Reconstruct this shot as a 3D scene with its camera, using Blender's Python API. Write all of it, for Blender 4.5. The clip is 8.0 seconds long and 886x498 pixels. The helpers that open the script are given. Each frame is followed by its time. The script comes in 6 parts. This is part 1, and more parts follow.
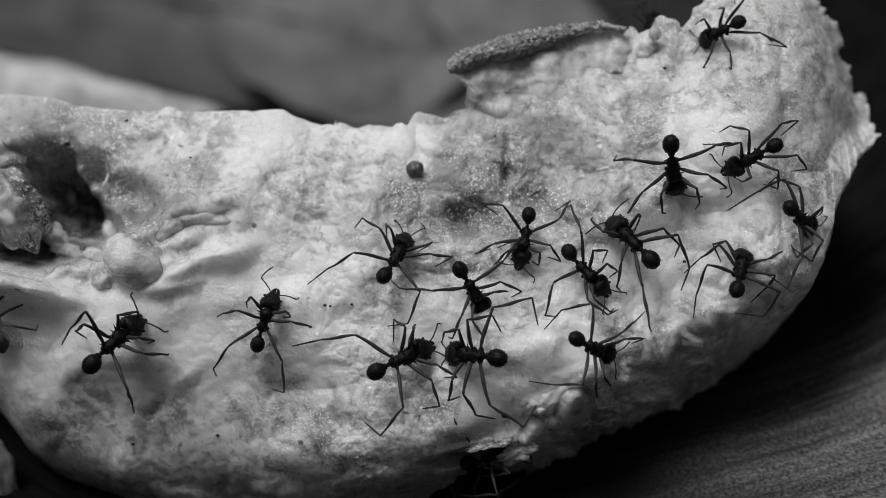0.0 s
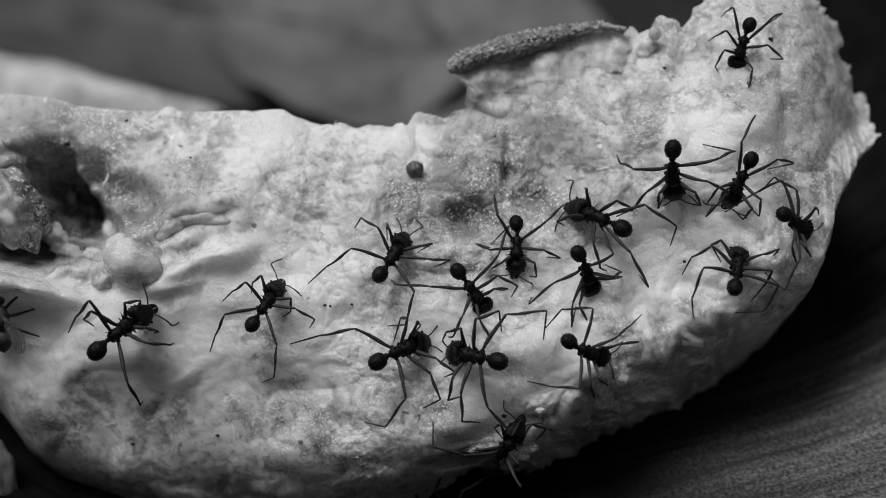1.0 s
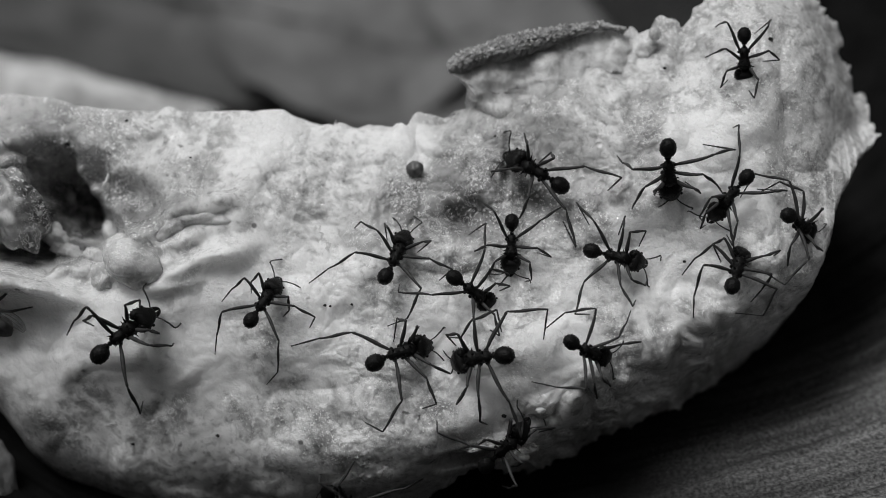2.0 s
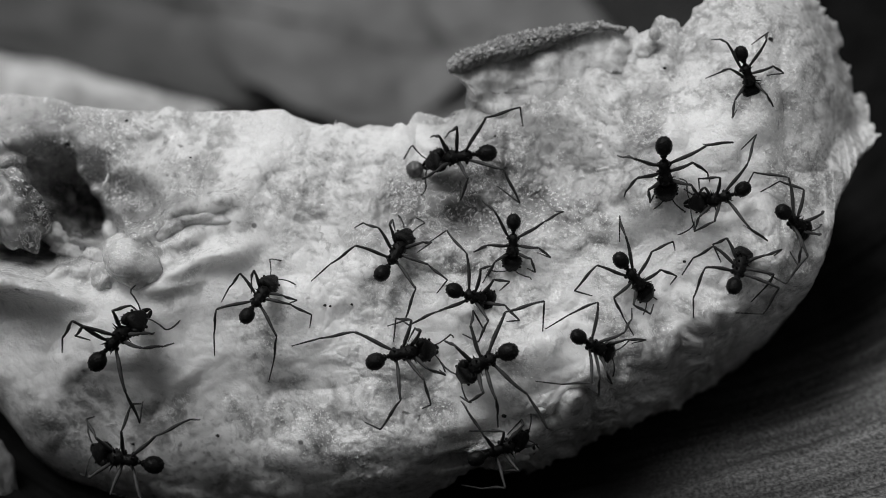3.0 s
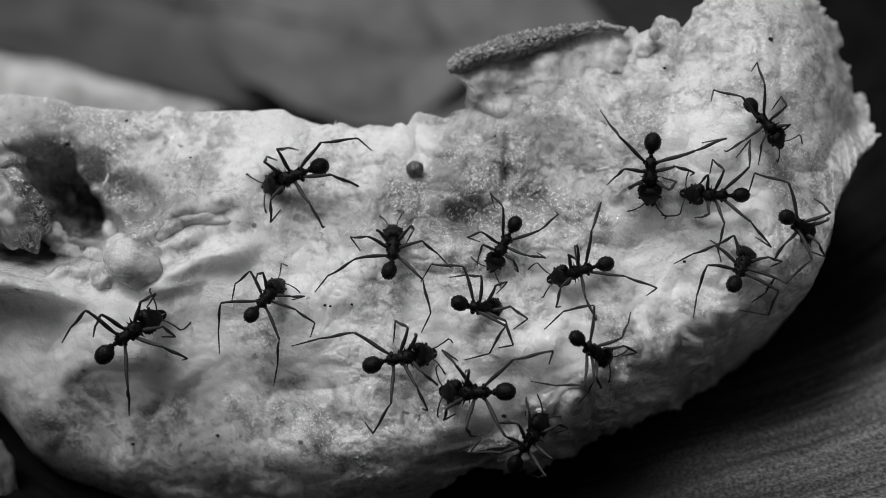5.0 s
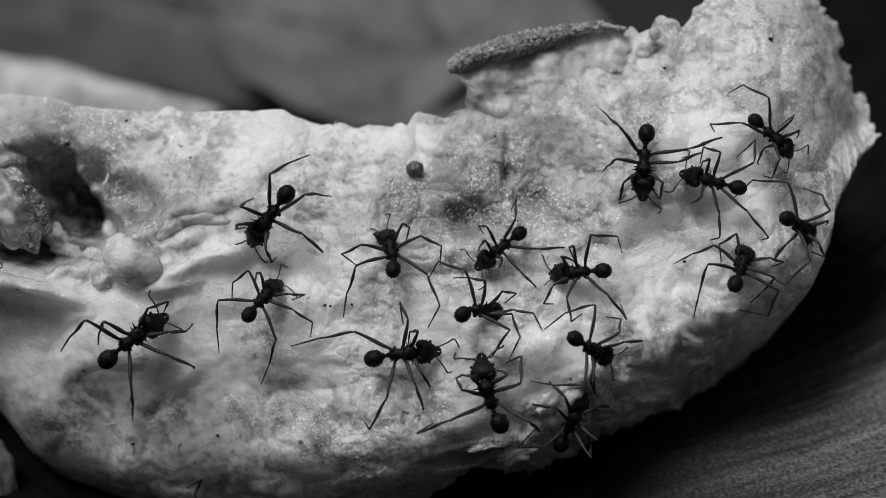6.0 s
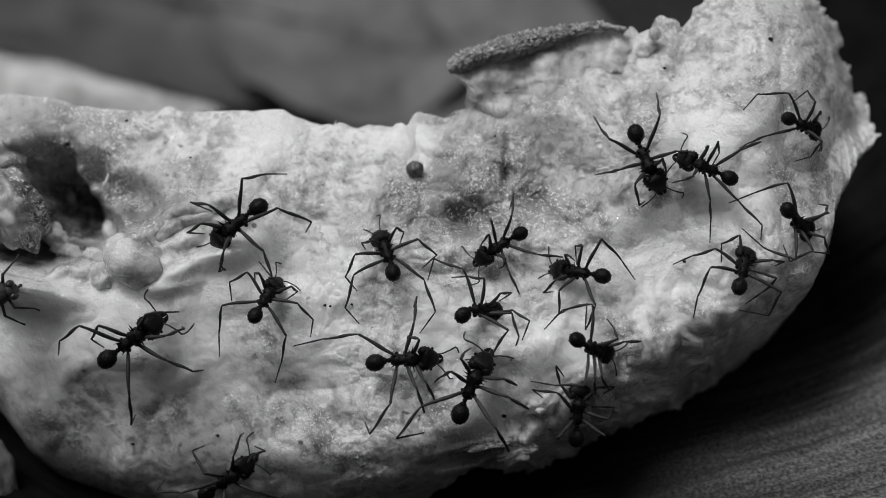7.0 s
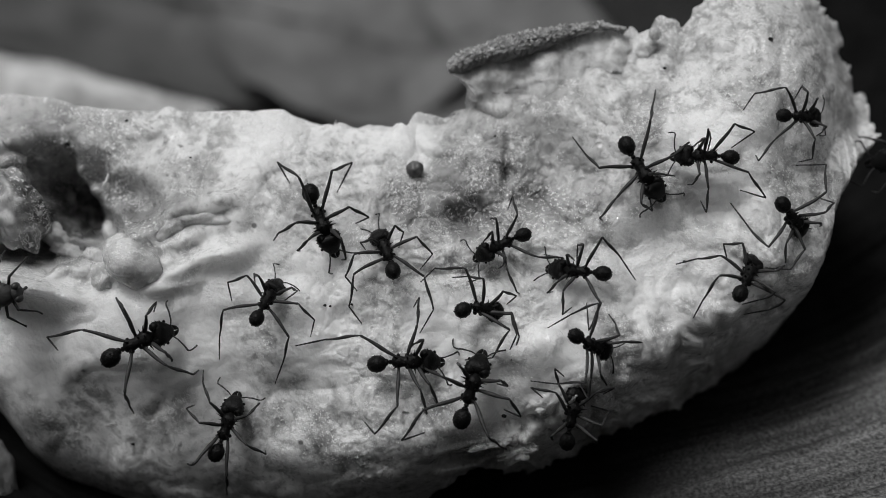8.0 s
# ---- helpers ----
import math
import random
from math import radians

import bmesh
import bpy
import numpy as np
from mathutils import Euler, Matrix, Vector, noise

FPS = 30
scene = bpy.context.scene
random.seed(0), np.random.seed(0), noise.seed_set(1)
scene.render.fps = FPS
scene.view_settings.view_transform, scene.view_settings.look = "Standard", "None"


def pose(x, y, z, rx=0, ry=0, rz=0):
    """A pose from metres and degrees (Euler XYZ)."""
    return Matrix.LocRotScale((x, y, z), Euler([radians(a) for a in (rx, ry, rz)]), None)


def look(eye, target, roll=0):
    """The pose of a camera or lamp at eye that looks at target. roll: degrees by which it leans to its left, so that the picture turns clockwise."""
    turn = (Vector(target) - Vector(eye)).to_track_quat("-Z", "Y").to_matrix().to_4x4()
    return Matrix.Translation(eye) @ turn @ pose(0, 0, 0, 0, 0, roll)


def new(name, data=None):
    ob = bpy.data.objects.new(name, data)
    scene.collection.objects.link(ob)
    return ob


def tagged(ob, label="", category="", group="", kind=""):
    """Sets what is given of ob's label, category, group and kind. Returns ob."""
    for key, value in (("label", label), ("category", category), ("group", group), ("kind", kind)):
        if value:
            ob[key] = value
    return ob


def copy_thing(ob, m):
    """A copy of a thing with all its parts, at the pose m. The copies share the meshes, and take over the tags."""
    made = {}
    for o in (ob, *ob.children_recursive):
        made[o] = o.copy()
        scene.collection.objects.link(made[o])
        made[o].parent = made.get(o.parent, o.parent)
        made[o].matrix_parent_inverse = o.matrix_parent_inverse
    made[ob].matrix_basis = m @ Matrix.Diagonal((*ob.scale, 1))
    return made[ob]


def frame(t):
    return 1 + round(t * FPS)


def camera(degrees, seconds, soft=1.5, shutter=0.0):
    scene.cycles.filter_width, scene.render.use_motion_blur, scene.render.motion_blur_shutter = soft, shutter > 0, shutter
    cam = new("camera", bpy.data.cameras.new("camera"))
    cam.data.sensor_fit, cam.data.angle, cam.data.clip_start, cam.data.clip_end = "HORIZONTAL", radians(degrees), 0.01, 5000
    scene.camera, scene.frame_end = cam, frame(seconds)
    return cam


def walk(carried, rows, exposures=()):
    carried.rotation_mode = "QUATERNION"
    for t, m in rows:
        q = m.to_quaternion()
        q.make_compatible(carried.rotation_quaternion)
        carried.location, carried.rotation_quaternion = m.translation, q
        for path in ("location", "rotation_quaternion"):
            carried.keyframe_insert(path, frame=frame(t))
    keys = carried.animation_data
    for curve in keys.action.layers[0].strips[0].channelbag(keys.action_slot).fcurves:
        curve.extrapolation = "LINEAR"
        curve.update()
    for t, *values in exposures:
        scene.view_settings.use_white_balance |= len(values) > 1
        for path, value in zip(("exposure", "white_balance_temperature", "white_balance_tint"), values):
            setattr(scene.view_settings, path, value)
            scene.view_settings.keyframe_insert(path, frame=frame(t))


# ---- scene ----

# lengths below are in millimetres unless a name says otherwise
MM = 0.001
PITCH = radians(50)
ORIGIN = Vector((0, 0, 0.027))
AX_U = Vector((1, 0, 0))
AX_V = Vector((0, math.sin(PITCH), math.cos(PITCH)))
AX_W = Vector((0, -math.cos(PITCH), math.sin(PITCH)))
# the leaning frame of the fruit's cut face: u across, v up the face, w out of it
FACE = Matrix((AX_U, AX_V, AX_W)).transposed().to_4x4()
FACE.translation = ORIGIN

EYE = ORIGIN + AX_W * 0.160
cam = camera(34.708, 8.0, soft=0.9)
cam.data.dof.use_dof = True
cam.data.dof.focus_distance = 0.1562
cam.data.dof.aperture_fstop = 13.5
STILL = look(EYE, ORIGIN)
walk(cam, [(0.0, STILL), (8.0, STILL)], exposures=((0.0, 0.08), (8.0, 0.08)))

# ---- light: bright overcast sky, drained of colour, and a broad soft sun behind and above ----
world = bpy.data.worlds.new("sky")
scene.world = world
world.use_nodes = True
wn, wl = world.node_tree.nodes, world.node_tree.links
sky = wn.new("ShaderNodeTexSky")
sky.sky_type = "NISHITA"
sky.sun_disc = False
sky.sun_elevation = radians(67)
sky.sun_rotation = radians(-51)
sky.air_density, sky.dust_density = 1.0, 3.0
grey = wn.new("ShaderNodeRGBToBW")
wl.new(sky.outputs[0], grey.inputs[0])
wl.new(grey.outputs[0], wn["Background"].inputs[0])
wn["Background"].inputs[1].default_value = 0.060
sun = new("sun", bpy.data.lights.new("sun", "SUN"))
sun.data.energy = 1.75
sun.data.angle = radians(22)
SUN_AT = Vector((-0.30, 0.24, 0.92))
sun.matrix_basis = look(SUN_AT, (0, 0, 0))


# ---- materials ----
def material(name, dark, light, scale, rough=0.5, bump=0.3, depth=0.0002, fine=6.0, gloss=0.5, stretch=(1, 1, 1), sss=0.0, rough_var=0.15):
    """A grey surface mottled at two scales; scale counts mottles per metre."""
    m = bpy.data.materials.new(name)
    m.use_nodes = True
    n, l = m.node_tree.nodes, m.node_tree.links
    p = n["Principled BSDF"]
    co, mp = n.new("ShaderNodeTexCoord"), n.new("ShaderNodeMapping")
    mp.inputs["Scale"].default_value = stretch
    l.new(co.outputs["Object"], mp.inputs[0])
    a, b = n.new("ShaderNodeTexNoise"), n.new("ShaderNodeTexNoise")
    for tex, sc, det in ((a, scale, 4), (b, scale * fine, 5)):
        tex.inputs["Scale"].default_value = sc
        tex.inputs["Detail"].default_value = det
        l.new(mp.outputs[0], tex.inputs[0])
    mix = n.new("ShaderNodeMix")
    mix.inputs[0].default_value = 0.4
    l.new(a.outputs[0], mix.inputs[2])
    l.new(b.outputs[0], mix.inputs[3])
    ramp = n.new("ShaderNodeValToRGB")
    ramp.color_ramp.elements[0].position, ramp.color_ramp.elements[1].position = 0.32, 0.68
    ramp.color_ramp.elements[0].color = (dark, dark, dark, 1)
    ramp.color_ramp.elements[1].color = (light, light, light, 1)
    l.new(mix.outputs[0], ramp.inputs[0])
    l.new(ramp.outputs[0], p.inputs["Base Color"])
    rr = n.new("ShaderNodeMapRange")
    rr.inputs["To Min"].default_value, rr.inputs["To Max"].default_value = rough - rough_var, rough + rough_var
    l.new(b.outputs[0], rr.inputs[0])
    l.new(rr.outputs[0], p.inputs["Roughness"])
    p.inputs["Specular IOR Level"].default_value = gloss
    bp = n.new("ShaderNodeBump")
    bp.inputs["Strength"].default_value = bump
    bp.inputs["Distance"].default_value = depth
    l.new(b.outputs[0], bp.inputs["Height"])
    l.new(bp.outputs[0], p.inputs["Normal"])
    if sss:
        p.inputs["Subsurface Weight"].default_value = sss
        p.inputs["Subsurface Radius"].default_value = (1, 1, 1)
        p.inputs["Subsurface Scale"].default_value = 0.0012
    return m


def at_face(u, v, w=0.0):
    return FACE @ (Vector((u, v, w)) * MM)


# the hollow's shade, painted as dark spots: place across and up the face, reach
HOLLOW_SHADE = ((-44.6, 4.4, 3.2), (-46.2, 7.4, 2.2), (-43.4, 2.4, 2.2), (-50.4, 0.8, 2.6), (-46.4, -0.2, 2.6), (-42.6, -0.8, 2.3), (-39.0, -2.4, 1.4))
# soaked spots and painted shade in one list: place, reach, strength
STAINS_AND_SHADE = ((-9.0, 2.2, 3.6, 0.4), (-2.6, 2.4, 3.0, 0.4), (7.6, 2.4, 3.0, 0.36), (2.8, 3.4, 3.8, 0.74), (10.2, 6.3, 3.2, 0.62), (-4.8, 6.0, 4.0, 0.5), (0.5, 7.5, 4.5, 0.45), (6.0, 8.2, 4.0, 0.42), (-38.0, 5.4, 4.0, 0.6), (-34.5, 3.6, 3.5, 0.4), (30.0, -13.0, 7.0, 0.45), (24.0, 12.0, 5.0, 0.3), (15.0, 6.0, 5.5, 0.38), (4.5, 11.0, 8.0, 0.42), (13.0, 16.0, 6.0, 0.36), (-5.0, 10.5, 2.5, 0.4), (17.0, -21.0, 3.5, 0.5), (4.0, -22.5, 4.0, 0.35), (-44.0, 11.0, 9.0, 0.5), (-30.0, 7.0, 5.0, 0.3), (10.0, 21.0, 5.0, 0.4), (40.0, 19.0, 10.0, 0.25), (-50.0, 15.0, 9.0, 0.35))

# paler gel and painted light on ridges: place across and up the face, reach
PALE_LIT = ((11.0, -10.0, 7.0), (23.0, -1.5, 8.0), (14.0, -4.0, 5.0), (-20.0, 13.5, 6.0), (-4.0, 13.0, 5.0), (-31.0, -7.0, 9.0), (-40.0, -8.0, 9.0), (-48.0, -8.5, 7.0), (-22.0, -3.0, 7.0), (-27.0, -13.0, 6.0), (-36.0, -13.0, 5.0), (-46.0, -14.0, 5.0), (4.0, -15.5, 5.0), (32.0, 5.0, 7.0), (30.0, 12.0, 6.0), (-12.0, -10.0, 7.0), (-1.0, -9.0, 6.0))


def flesh_material(name, lit=0.90, dull=0.36, stains_and_shade=STAINS_AND_SHADE, hollow_shade=HOLLOW_SHADE, pale_lit=PALE_LIT, rough=(0.25, 0.55), juice=0.8):
    """Wet translucent pulp: mottled in three sizes, soaked spots, painted light, shade and glints, sparkling grain in
    patches.
    """
    m = bpy.data.materials.new(name)
    m.use_nodes = True
    n, l = m.node_tree.nodes, m.node_tree.links
    p = n["Principled BSDF"]
    co = n.new("ShaderNodeTexCoord").outputs["Object"]

    def noise_tex(size_mm, detail=3.0, coarse=0.5, twist=0.0):
        t = n.new("ShaderNodeTexNoise")
        t.inputs["Scale"].default_value, t.inputs["Detail"].default_value = 1000 / size_mm, detail
        t.inputs["Roughness"].default_value, t.inputs["Distortion"].default_value = coarse, twist
        l.new(co, t.inputs[0])
        return t.outputs[0]

    def math2(kind, a, b, clamp=False):
        q = n.new("ShaderNodeMath")
        q.operation, q.use_clamp = kind, clamp
        for k, x in enumerate((a, b)):
            if isinstance(x, (int, float)):
                q.inputs[k].default_value = x
            else:
                l.new(x, q.inputs[k])
        return q.outputs[0]

    # spots run straight in from the face: their places are taken across and up the face alone
    deep = n.new("ShaderNodeVectorMath")
    deep.operation = "DOT_PRODUCT"
    deep.inputs[1].default_value = AX_W
    l.new(co, deep.inputs[0])
    back = n.new("ShaderNodeVectorMath")
    back.operation = "SCALE"
    back.inputs[0].default_value = AX_W
    l.new(deep.outputs["Value"], back.inputs["Scale"])
    flat = n.new("ShaderNodeVectorMath")
    flat.operation = "SUBTRACT"
    l.new(co, flat.inputs[0])
    l.new(back.outputs[0], flat.inputs[1])

    def spot(u, v):
        c = at_face(u, v)
        return c - AX_W * c.dot(AX_W)

    def span(x, lo, hi, to_lo=0.0, to_hi=1.0):
        q = n.new("ShaderNodeMapRange")
        q.inputs["From Min"].default_value, q.inputs["From Max"].default_value = lo, hi
        q.inputs["To Min"].default_value, q.inputs["To Max"].default_value = to_lo, to_hi
        q.interpolation_type = "SMOOTHSTEP"
        l.new(x, q.inputs[0])
        return q.outputs[0]

    broad, middle, small, speck = noise_tex(16, 3, 0.5, 0.6), noise_tex(4.0, 4, 0.55, 0.8), noise_tex(1.1, 5, 0.65, 0.5), noise_tex(0.35, 2, 0.6)
    patch = span(noise_tex(11, 2), 0.47, 0.58)
    mixed = math2("ADD", math2("MULTIPLY", broad, 0.26), math2("ADD", math2("MULTIPLY", middle, 0.42), math2("MULTIPLY", small, 0.32)))
    tone = span(mixed, 0.40, 0.57, dull, lit)
    # soaked spots and the painted shade darken the tone
    for u, v, reach, strength in list(stains_and_shade) + [(*q, 0.9) for q in hollow_shade]:
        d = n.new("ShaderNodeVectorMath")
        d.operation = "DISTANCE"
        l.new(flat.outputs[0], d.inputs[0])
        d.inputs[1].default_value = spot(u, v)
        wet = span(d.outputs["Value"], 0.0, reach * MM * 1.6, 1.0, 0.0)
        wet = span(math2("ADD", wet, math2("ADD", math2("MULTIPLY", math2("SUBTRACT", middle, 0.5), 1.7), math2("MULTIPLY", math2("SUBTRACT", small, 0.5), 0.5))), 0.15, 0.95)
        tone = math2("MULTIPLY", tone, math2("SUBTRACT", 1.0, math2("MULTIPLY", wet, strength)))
    # pale gel and the painted ridge light raise the tone
    for u, v, reach in pale_lit:
        d = n.new("ShaderNodeVectorMath")
        d.operation = "DISTANCE"
        l.new(flat.outputs[0], d.inputs[0])
        d.inputs[1].default_value = spot(u, v)
        pale = span(d.outputs["Value"], 0.0, reach * MM * 1.5, 1.0, 0.0)
        pale = span(math2("ADD", pale, math2("MULTIPLY", math2("SUBTRACT", middle, 0.5), 1.3)), 0.1, 0.9)
        tone = math2("ADD", tone, math2("MULTIPLY", math2("SUBTRACT", 0.95, tone), math2("MULTIPLY", pale, 0.82)))
    # pale broken cells, thick in some patches
    cells = math2("MULTIPLY", span(speck, 0.56, 0.64), patch)
    tone = math2("ADD", tone, math2("MULTIPLY", math2("SUBTRACT", 0.95, tone), math2("MULTIPLY", cells, 0.8)))
    # glints of torn cells, painted as thin pale lines
    strand = n.new("ShaderNodeTexNoise")
    strand.inputs["Scale"].default_value, strand.inputs["Detail"].default_value, strand.inputs["Distortion"].default_value = 900, 2, 1.6
    l.new(co, strand.inputs[0])
    glint = span(math2("ABSOLUTE", math2("SUBTRACT", strand.outputs[0], 0.5), 0.0), 0.004, 0.03, 1.0, 0.0)
    glint = math2("MULTIPLY", glint, span(noise_tex(7, 4, 0.6), 0.47, 0.56))
    tone = math2("ADD", tone, math2("MULTIPLY", math2("SUBTRACT", 0.95, tone), math2("MULTIPLY", glint, 0.7)))
    # tiny dark flecks
    v = n.new("ShaderNodeTexVoronoi")
    v.inputs["Scale"].default_value = 210
    l.new(co, v.inputs[0])
    fleck = math2("MULTIPLY", span(v.outputs["Distance"], 0.04, 0.09, 1.0, 0.0), span(noise_tex(14, 1), 0.5, 0.55))
    tone = math2("MULTIPLY", tone, math2("SUBTRACT", 1.0, math2("MULTIPLY", fleck, 0.75)))
    c = n.new("ShaderNodeCombineColor")
    for k in range(3):
        l.new(tone, c.inputs[k])
    l.new(c.outputs[0], p.inputs["Base Color"])
    l.new(span(small, 0.35, 0.65, *rough), p.inputs["Roughness"])
    p.inputs["Specular IOR Level"].default_value = 0.5
    # painted glint lines, broken cells and dirt lie on the surface and are not translucent
    crisp = math2("MAXIMUM", math2("MAXIMUM", glint, fleck), math2("MULTIPLY", cells, 0.8))
    l.new(math2("MULTIPLY", math2("SUBTRACT", 1.0, crisp), 0.88), p.inputs["Subsurface Weight"])
    p.inputs["Subsurface Radius"].default_value = (1, 1, 1)
    p.inputs["Subsurface Scale"].default_value = 0.0032
    relief = math2("ADD", math2("MULTIPLY", small, 0.7), math2("MULTIPLY", math2("MULTIPLY", speck, patch), 0.9))
    bp = n.new("ShaderNodeBump")
    bp.inputs["Strength"].default_value, bp.inputs["Distance"].default_value = 0.7, 0.0004
    l.new(relief, bp.inputs["Height"])
    l.new(bp.outputs[0], p.inputs["Normal"])
    # a film of juice, broken into sparkles where the cells are torn
    film = n.new("ShaderNodeBump")
    film.inputs["Strength"].default_value, film.inputs["Distance"].default_value = 1.0, 0.0005
    torn = span(noise_tex(7, 3), 0.42, 0.56, 0.12, 1.0)
    shreds = n.new("ShaderNodeTexNoise")
    shreds.inputs["Scale"].default_value, shreds.inputs["Detail"].default_value, shreds.inputs["Distortion"].default_value = 1500, 1.5, 1.4
    l.new(co, shreds.inputs[0])
    l.new(math2("ADD", math2("MULTIPLY", math2("MULTIPLY", shreds.outputs[0], torn), 1.1), math2("MULTIPLY", small, 0.6)), film.inputs["Height"])
    l.new(film.outputs[0], p.inputs["Coat Normal"])
    p.inputs["Coat Weight"].default_value = juice
    p.inputs["Coat Roughness"].default_value = 0.12
    return m


RIND = material("fruit_rind", 0.12, 0.42, 1100, rough=0.7, bump=0.8, depth=0.0004)
CHITIN = material("ant_chitin", 0.003, 0.008, 900, rough=0.42, bump=0.8, depth=0.00012, gloss=0.14)
LIMB = material("ant_limb", 0.018, 0.055, 1200, rough=0.5, bump=0.3, depth=0.00005, gloss=0.2)
EYE_RED = material("fly_eye", 0.02, 0.05, 2500, rough=0.3, bump=0.5, depth=0.00003)
FLY_GREY = material("fly_bristle", 0.012, 0.08, 1400, rough=0.6, bump=0.6, depth=0.00008, stretch=(0.35, 2.2, 1))


def ringed_wood(name):
    """Near-black wood in rings round the object's axis; light on its right rim painted as paler streaks."""
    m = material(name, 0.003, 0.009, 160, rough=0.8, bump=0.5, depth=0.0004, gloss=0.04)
    n, l = m.node_tree.nodes, m.node_tree.links
    p = n["Principled BSDF"]
    co = n.new("ShaderNodeTexCoord")
    xyz = n.new("ShaderNodeSeparateXYZ")
    l.new(co.outputs["Object"], xyz.inputs[0])

    def calc(kind, a, b):
        q = n.new("ShaderNodeMath")
        q.operation = kind
        for k, x in enumerate((a, b)):
            if isinstance(x, (int, float)):
                q.inputs[k].default_value = x
            else:
                l.new(x, q.inputs[k])
        return q.outputs[0]

    r = calc("SQRT", calc("ADD", calc("MULTIPLY", xyz.outputs[0], xyz.outputs[0]), calc("MULTIPLY", xyz.outputs[1], xyz.outputs[1])), 0.0)
    a = calc("ARCTAN2", xyz.outputs[1], xyz.outputs[0])
    v = n.new("ShaderNodeCombineXYZ")
    l.new(calc("MULTIPLY", r, 1000.0), v.inputs[0])
    l.new(calc("MULTIPLY", a, 5.0), v.inputs[1])
    tone = None
    for size, weight in ((0.16, 0.45), (0.5, 0.33), (1.4, 0.22)):
        t = n.new("ShaderNodeTexNoise")
        t.inputs["Scale"].default_value, t.inputs["Detail"].default_value = size, 4
        l.new(v.outputs[0], t.inputs[0])
        tone = calc("MULTIPLY", t.outputs[0], weight) if tone is None else calc("ADD", tone, calc("MULTIPLY", t.outputs[0], weight))
    # lit rim and right side put into the colour; near the fruit stays shade-dark
    lit_rim = n.new("ShaderNodeMapRange")
    lit_rim.interpolation_type = "SMOOTHSTEP"
    lit_rim.inputs["From Min"].default_value, lit_rim.inputs["From Max"].default_value = 0.080, 0.103
    l.new(r, lit_rim.inputs[0])
    lit_side = n.new("ShaderNodeMapRange")
    lit_side.interpolation_type = "SMOOTHSTEP"
    lit_side.inputs["From Min"].default_value, lit_side.inputs["From Max"].default_value = 0.006, 0.050
    l.new(xyz.outputs[0], lit_side.inputs[0])
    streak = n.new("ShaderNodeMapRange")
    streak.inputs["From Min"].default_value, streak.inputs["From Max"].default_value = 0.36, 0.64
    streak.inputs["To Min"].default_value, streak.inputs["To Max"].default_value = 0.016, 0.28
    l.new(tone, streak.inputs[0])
    grit = n.new("ShaderNodeTexNoise")
    grit.inputs["Scale"].default_value, grit.inputs["Detail"].default_value = 2400, 2
    l.new(co.outputs["Object"], grit.inputs[0])
    pale = calc("MULTIPLY", streak.outputs[0], calc("MULTIPLY", calc("POWER", grit.outputs[0], 1.6), 2.9))
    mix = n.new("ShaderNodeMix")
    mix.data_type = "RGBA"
    l.new(calc("MULTIPLY", lit_rim.outputs[0], lit_side.outputs[0]), mix.inputs[0])
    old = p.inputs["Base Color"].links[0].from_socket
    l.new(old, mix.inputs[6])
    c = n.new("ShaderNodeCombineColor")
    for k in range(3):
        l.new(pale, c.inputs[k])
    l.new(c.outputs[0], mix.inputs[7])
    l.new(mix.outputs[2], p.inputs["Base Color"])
    return m


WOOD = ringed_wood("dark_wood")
SOIL = material("dark_soil", 0.014, 0.036, 90, rough=0.9, bump=0.8, depth=0.002, gloss=0.2)
LEAF = material("dry_leaf", 0.022, 0.085, 60, rough=0.65, bump=0.5, depth=0.0006)
SEED = material("seed_coat", 0.06, 0.16, 700, rough=0.4, bump=0.4, depth=0.0001)
SLIVER = material("pulp_sliver", 0.86, 0.94, 900, rough=0.3, bump=0.2, depth=0.00005)
CRUMB = material("pale_crumb", 0.7, 0.85, 900, rough=0.4, bump=0.4, depth=0.0001, sss=0.3)
WING = material("wing_membrane", 0.20, 0.30, 700, rough=0.25, bump=0.2, depth=0.00003)
WING.node_tree.nodes["Principled BSDF"].inputs["Alpha"].default_value = 0.4


# ---- mesh helpers ----
def lattice(x, y, z, seed):
    """A repeatable random number from 0 to 1 at every whole-numbered place."""
    h = (x * 374761393 + y * 668265263 + z * 2147483647 + seed * 974634) & 0xFFFFFFFF
    h = ((h ^ (h >> 13)) * 1274126177) & 0xFFFFFFFF
    return ((h ^ (h >> 16)) & 0xFFFFFF) / 0xFFFFFF


def grain(x, y, z=0.0, seed=0):
    """Smooth value noise, -1 to 1."""
    x, y, z = np.broadcast_arrays(np.asarray(x, float), np.asarray(y, float), np.asarray(z, float))
    i, j, k = (np.floor(a).astype(np.int64) for a in (x, y, z))
    fx, fy, fz = x - i, y - j, z - k
    fx, fy, fz = (f * f * f * (f * (f * 6 - 15) + 10) for f in (fx, fy, fz))
    out = 0
    for a in (0, 1):
        for b in (0, 1):
            for c in (0, 1):
                weight = (fx if a else 1 - fx) * (fy if b else 1 - fy) * (fz if c else 1 - fz)
                out = out + weight * lattice(i + a, j + b, k + c, seed)
    return out * 2 - 1


def clouds(x, y, size, octaves=4, seed=0, fall=0.5):
    """Layered noise whose largest lumps are about size across."""
    total, amp = 0, 1.0
    for o in range(octaves):
        total = total + amp * grain(x / size + 17.3 * o, y / size - 9.1 * o, 0.37 * o, seed + o)
        size, amp = size * 0.5, amp * fall
    return total


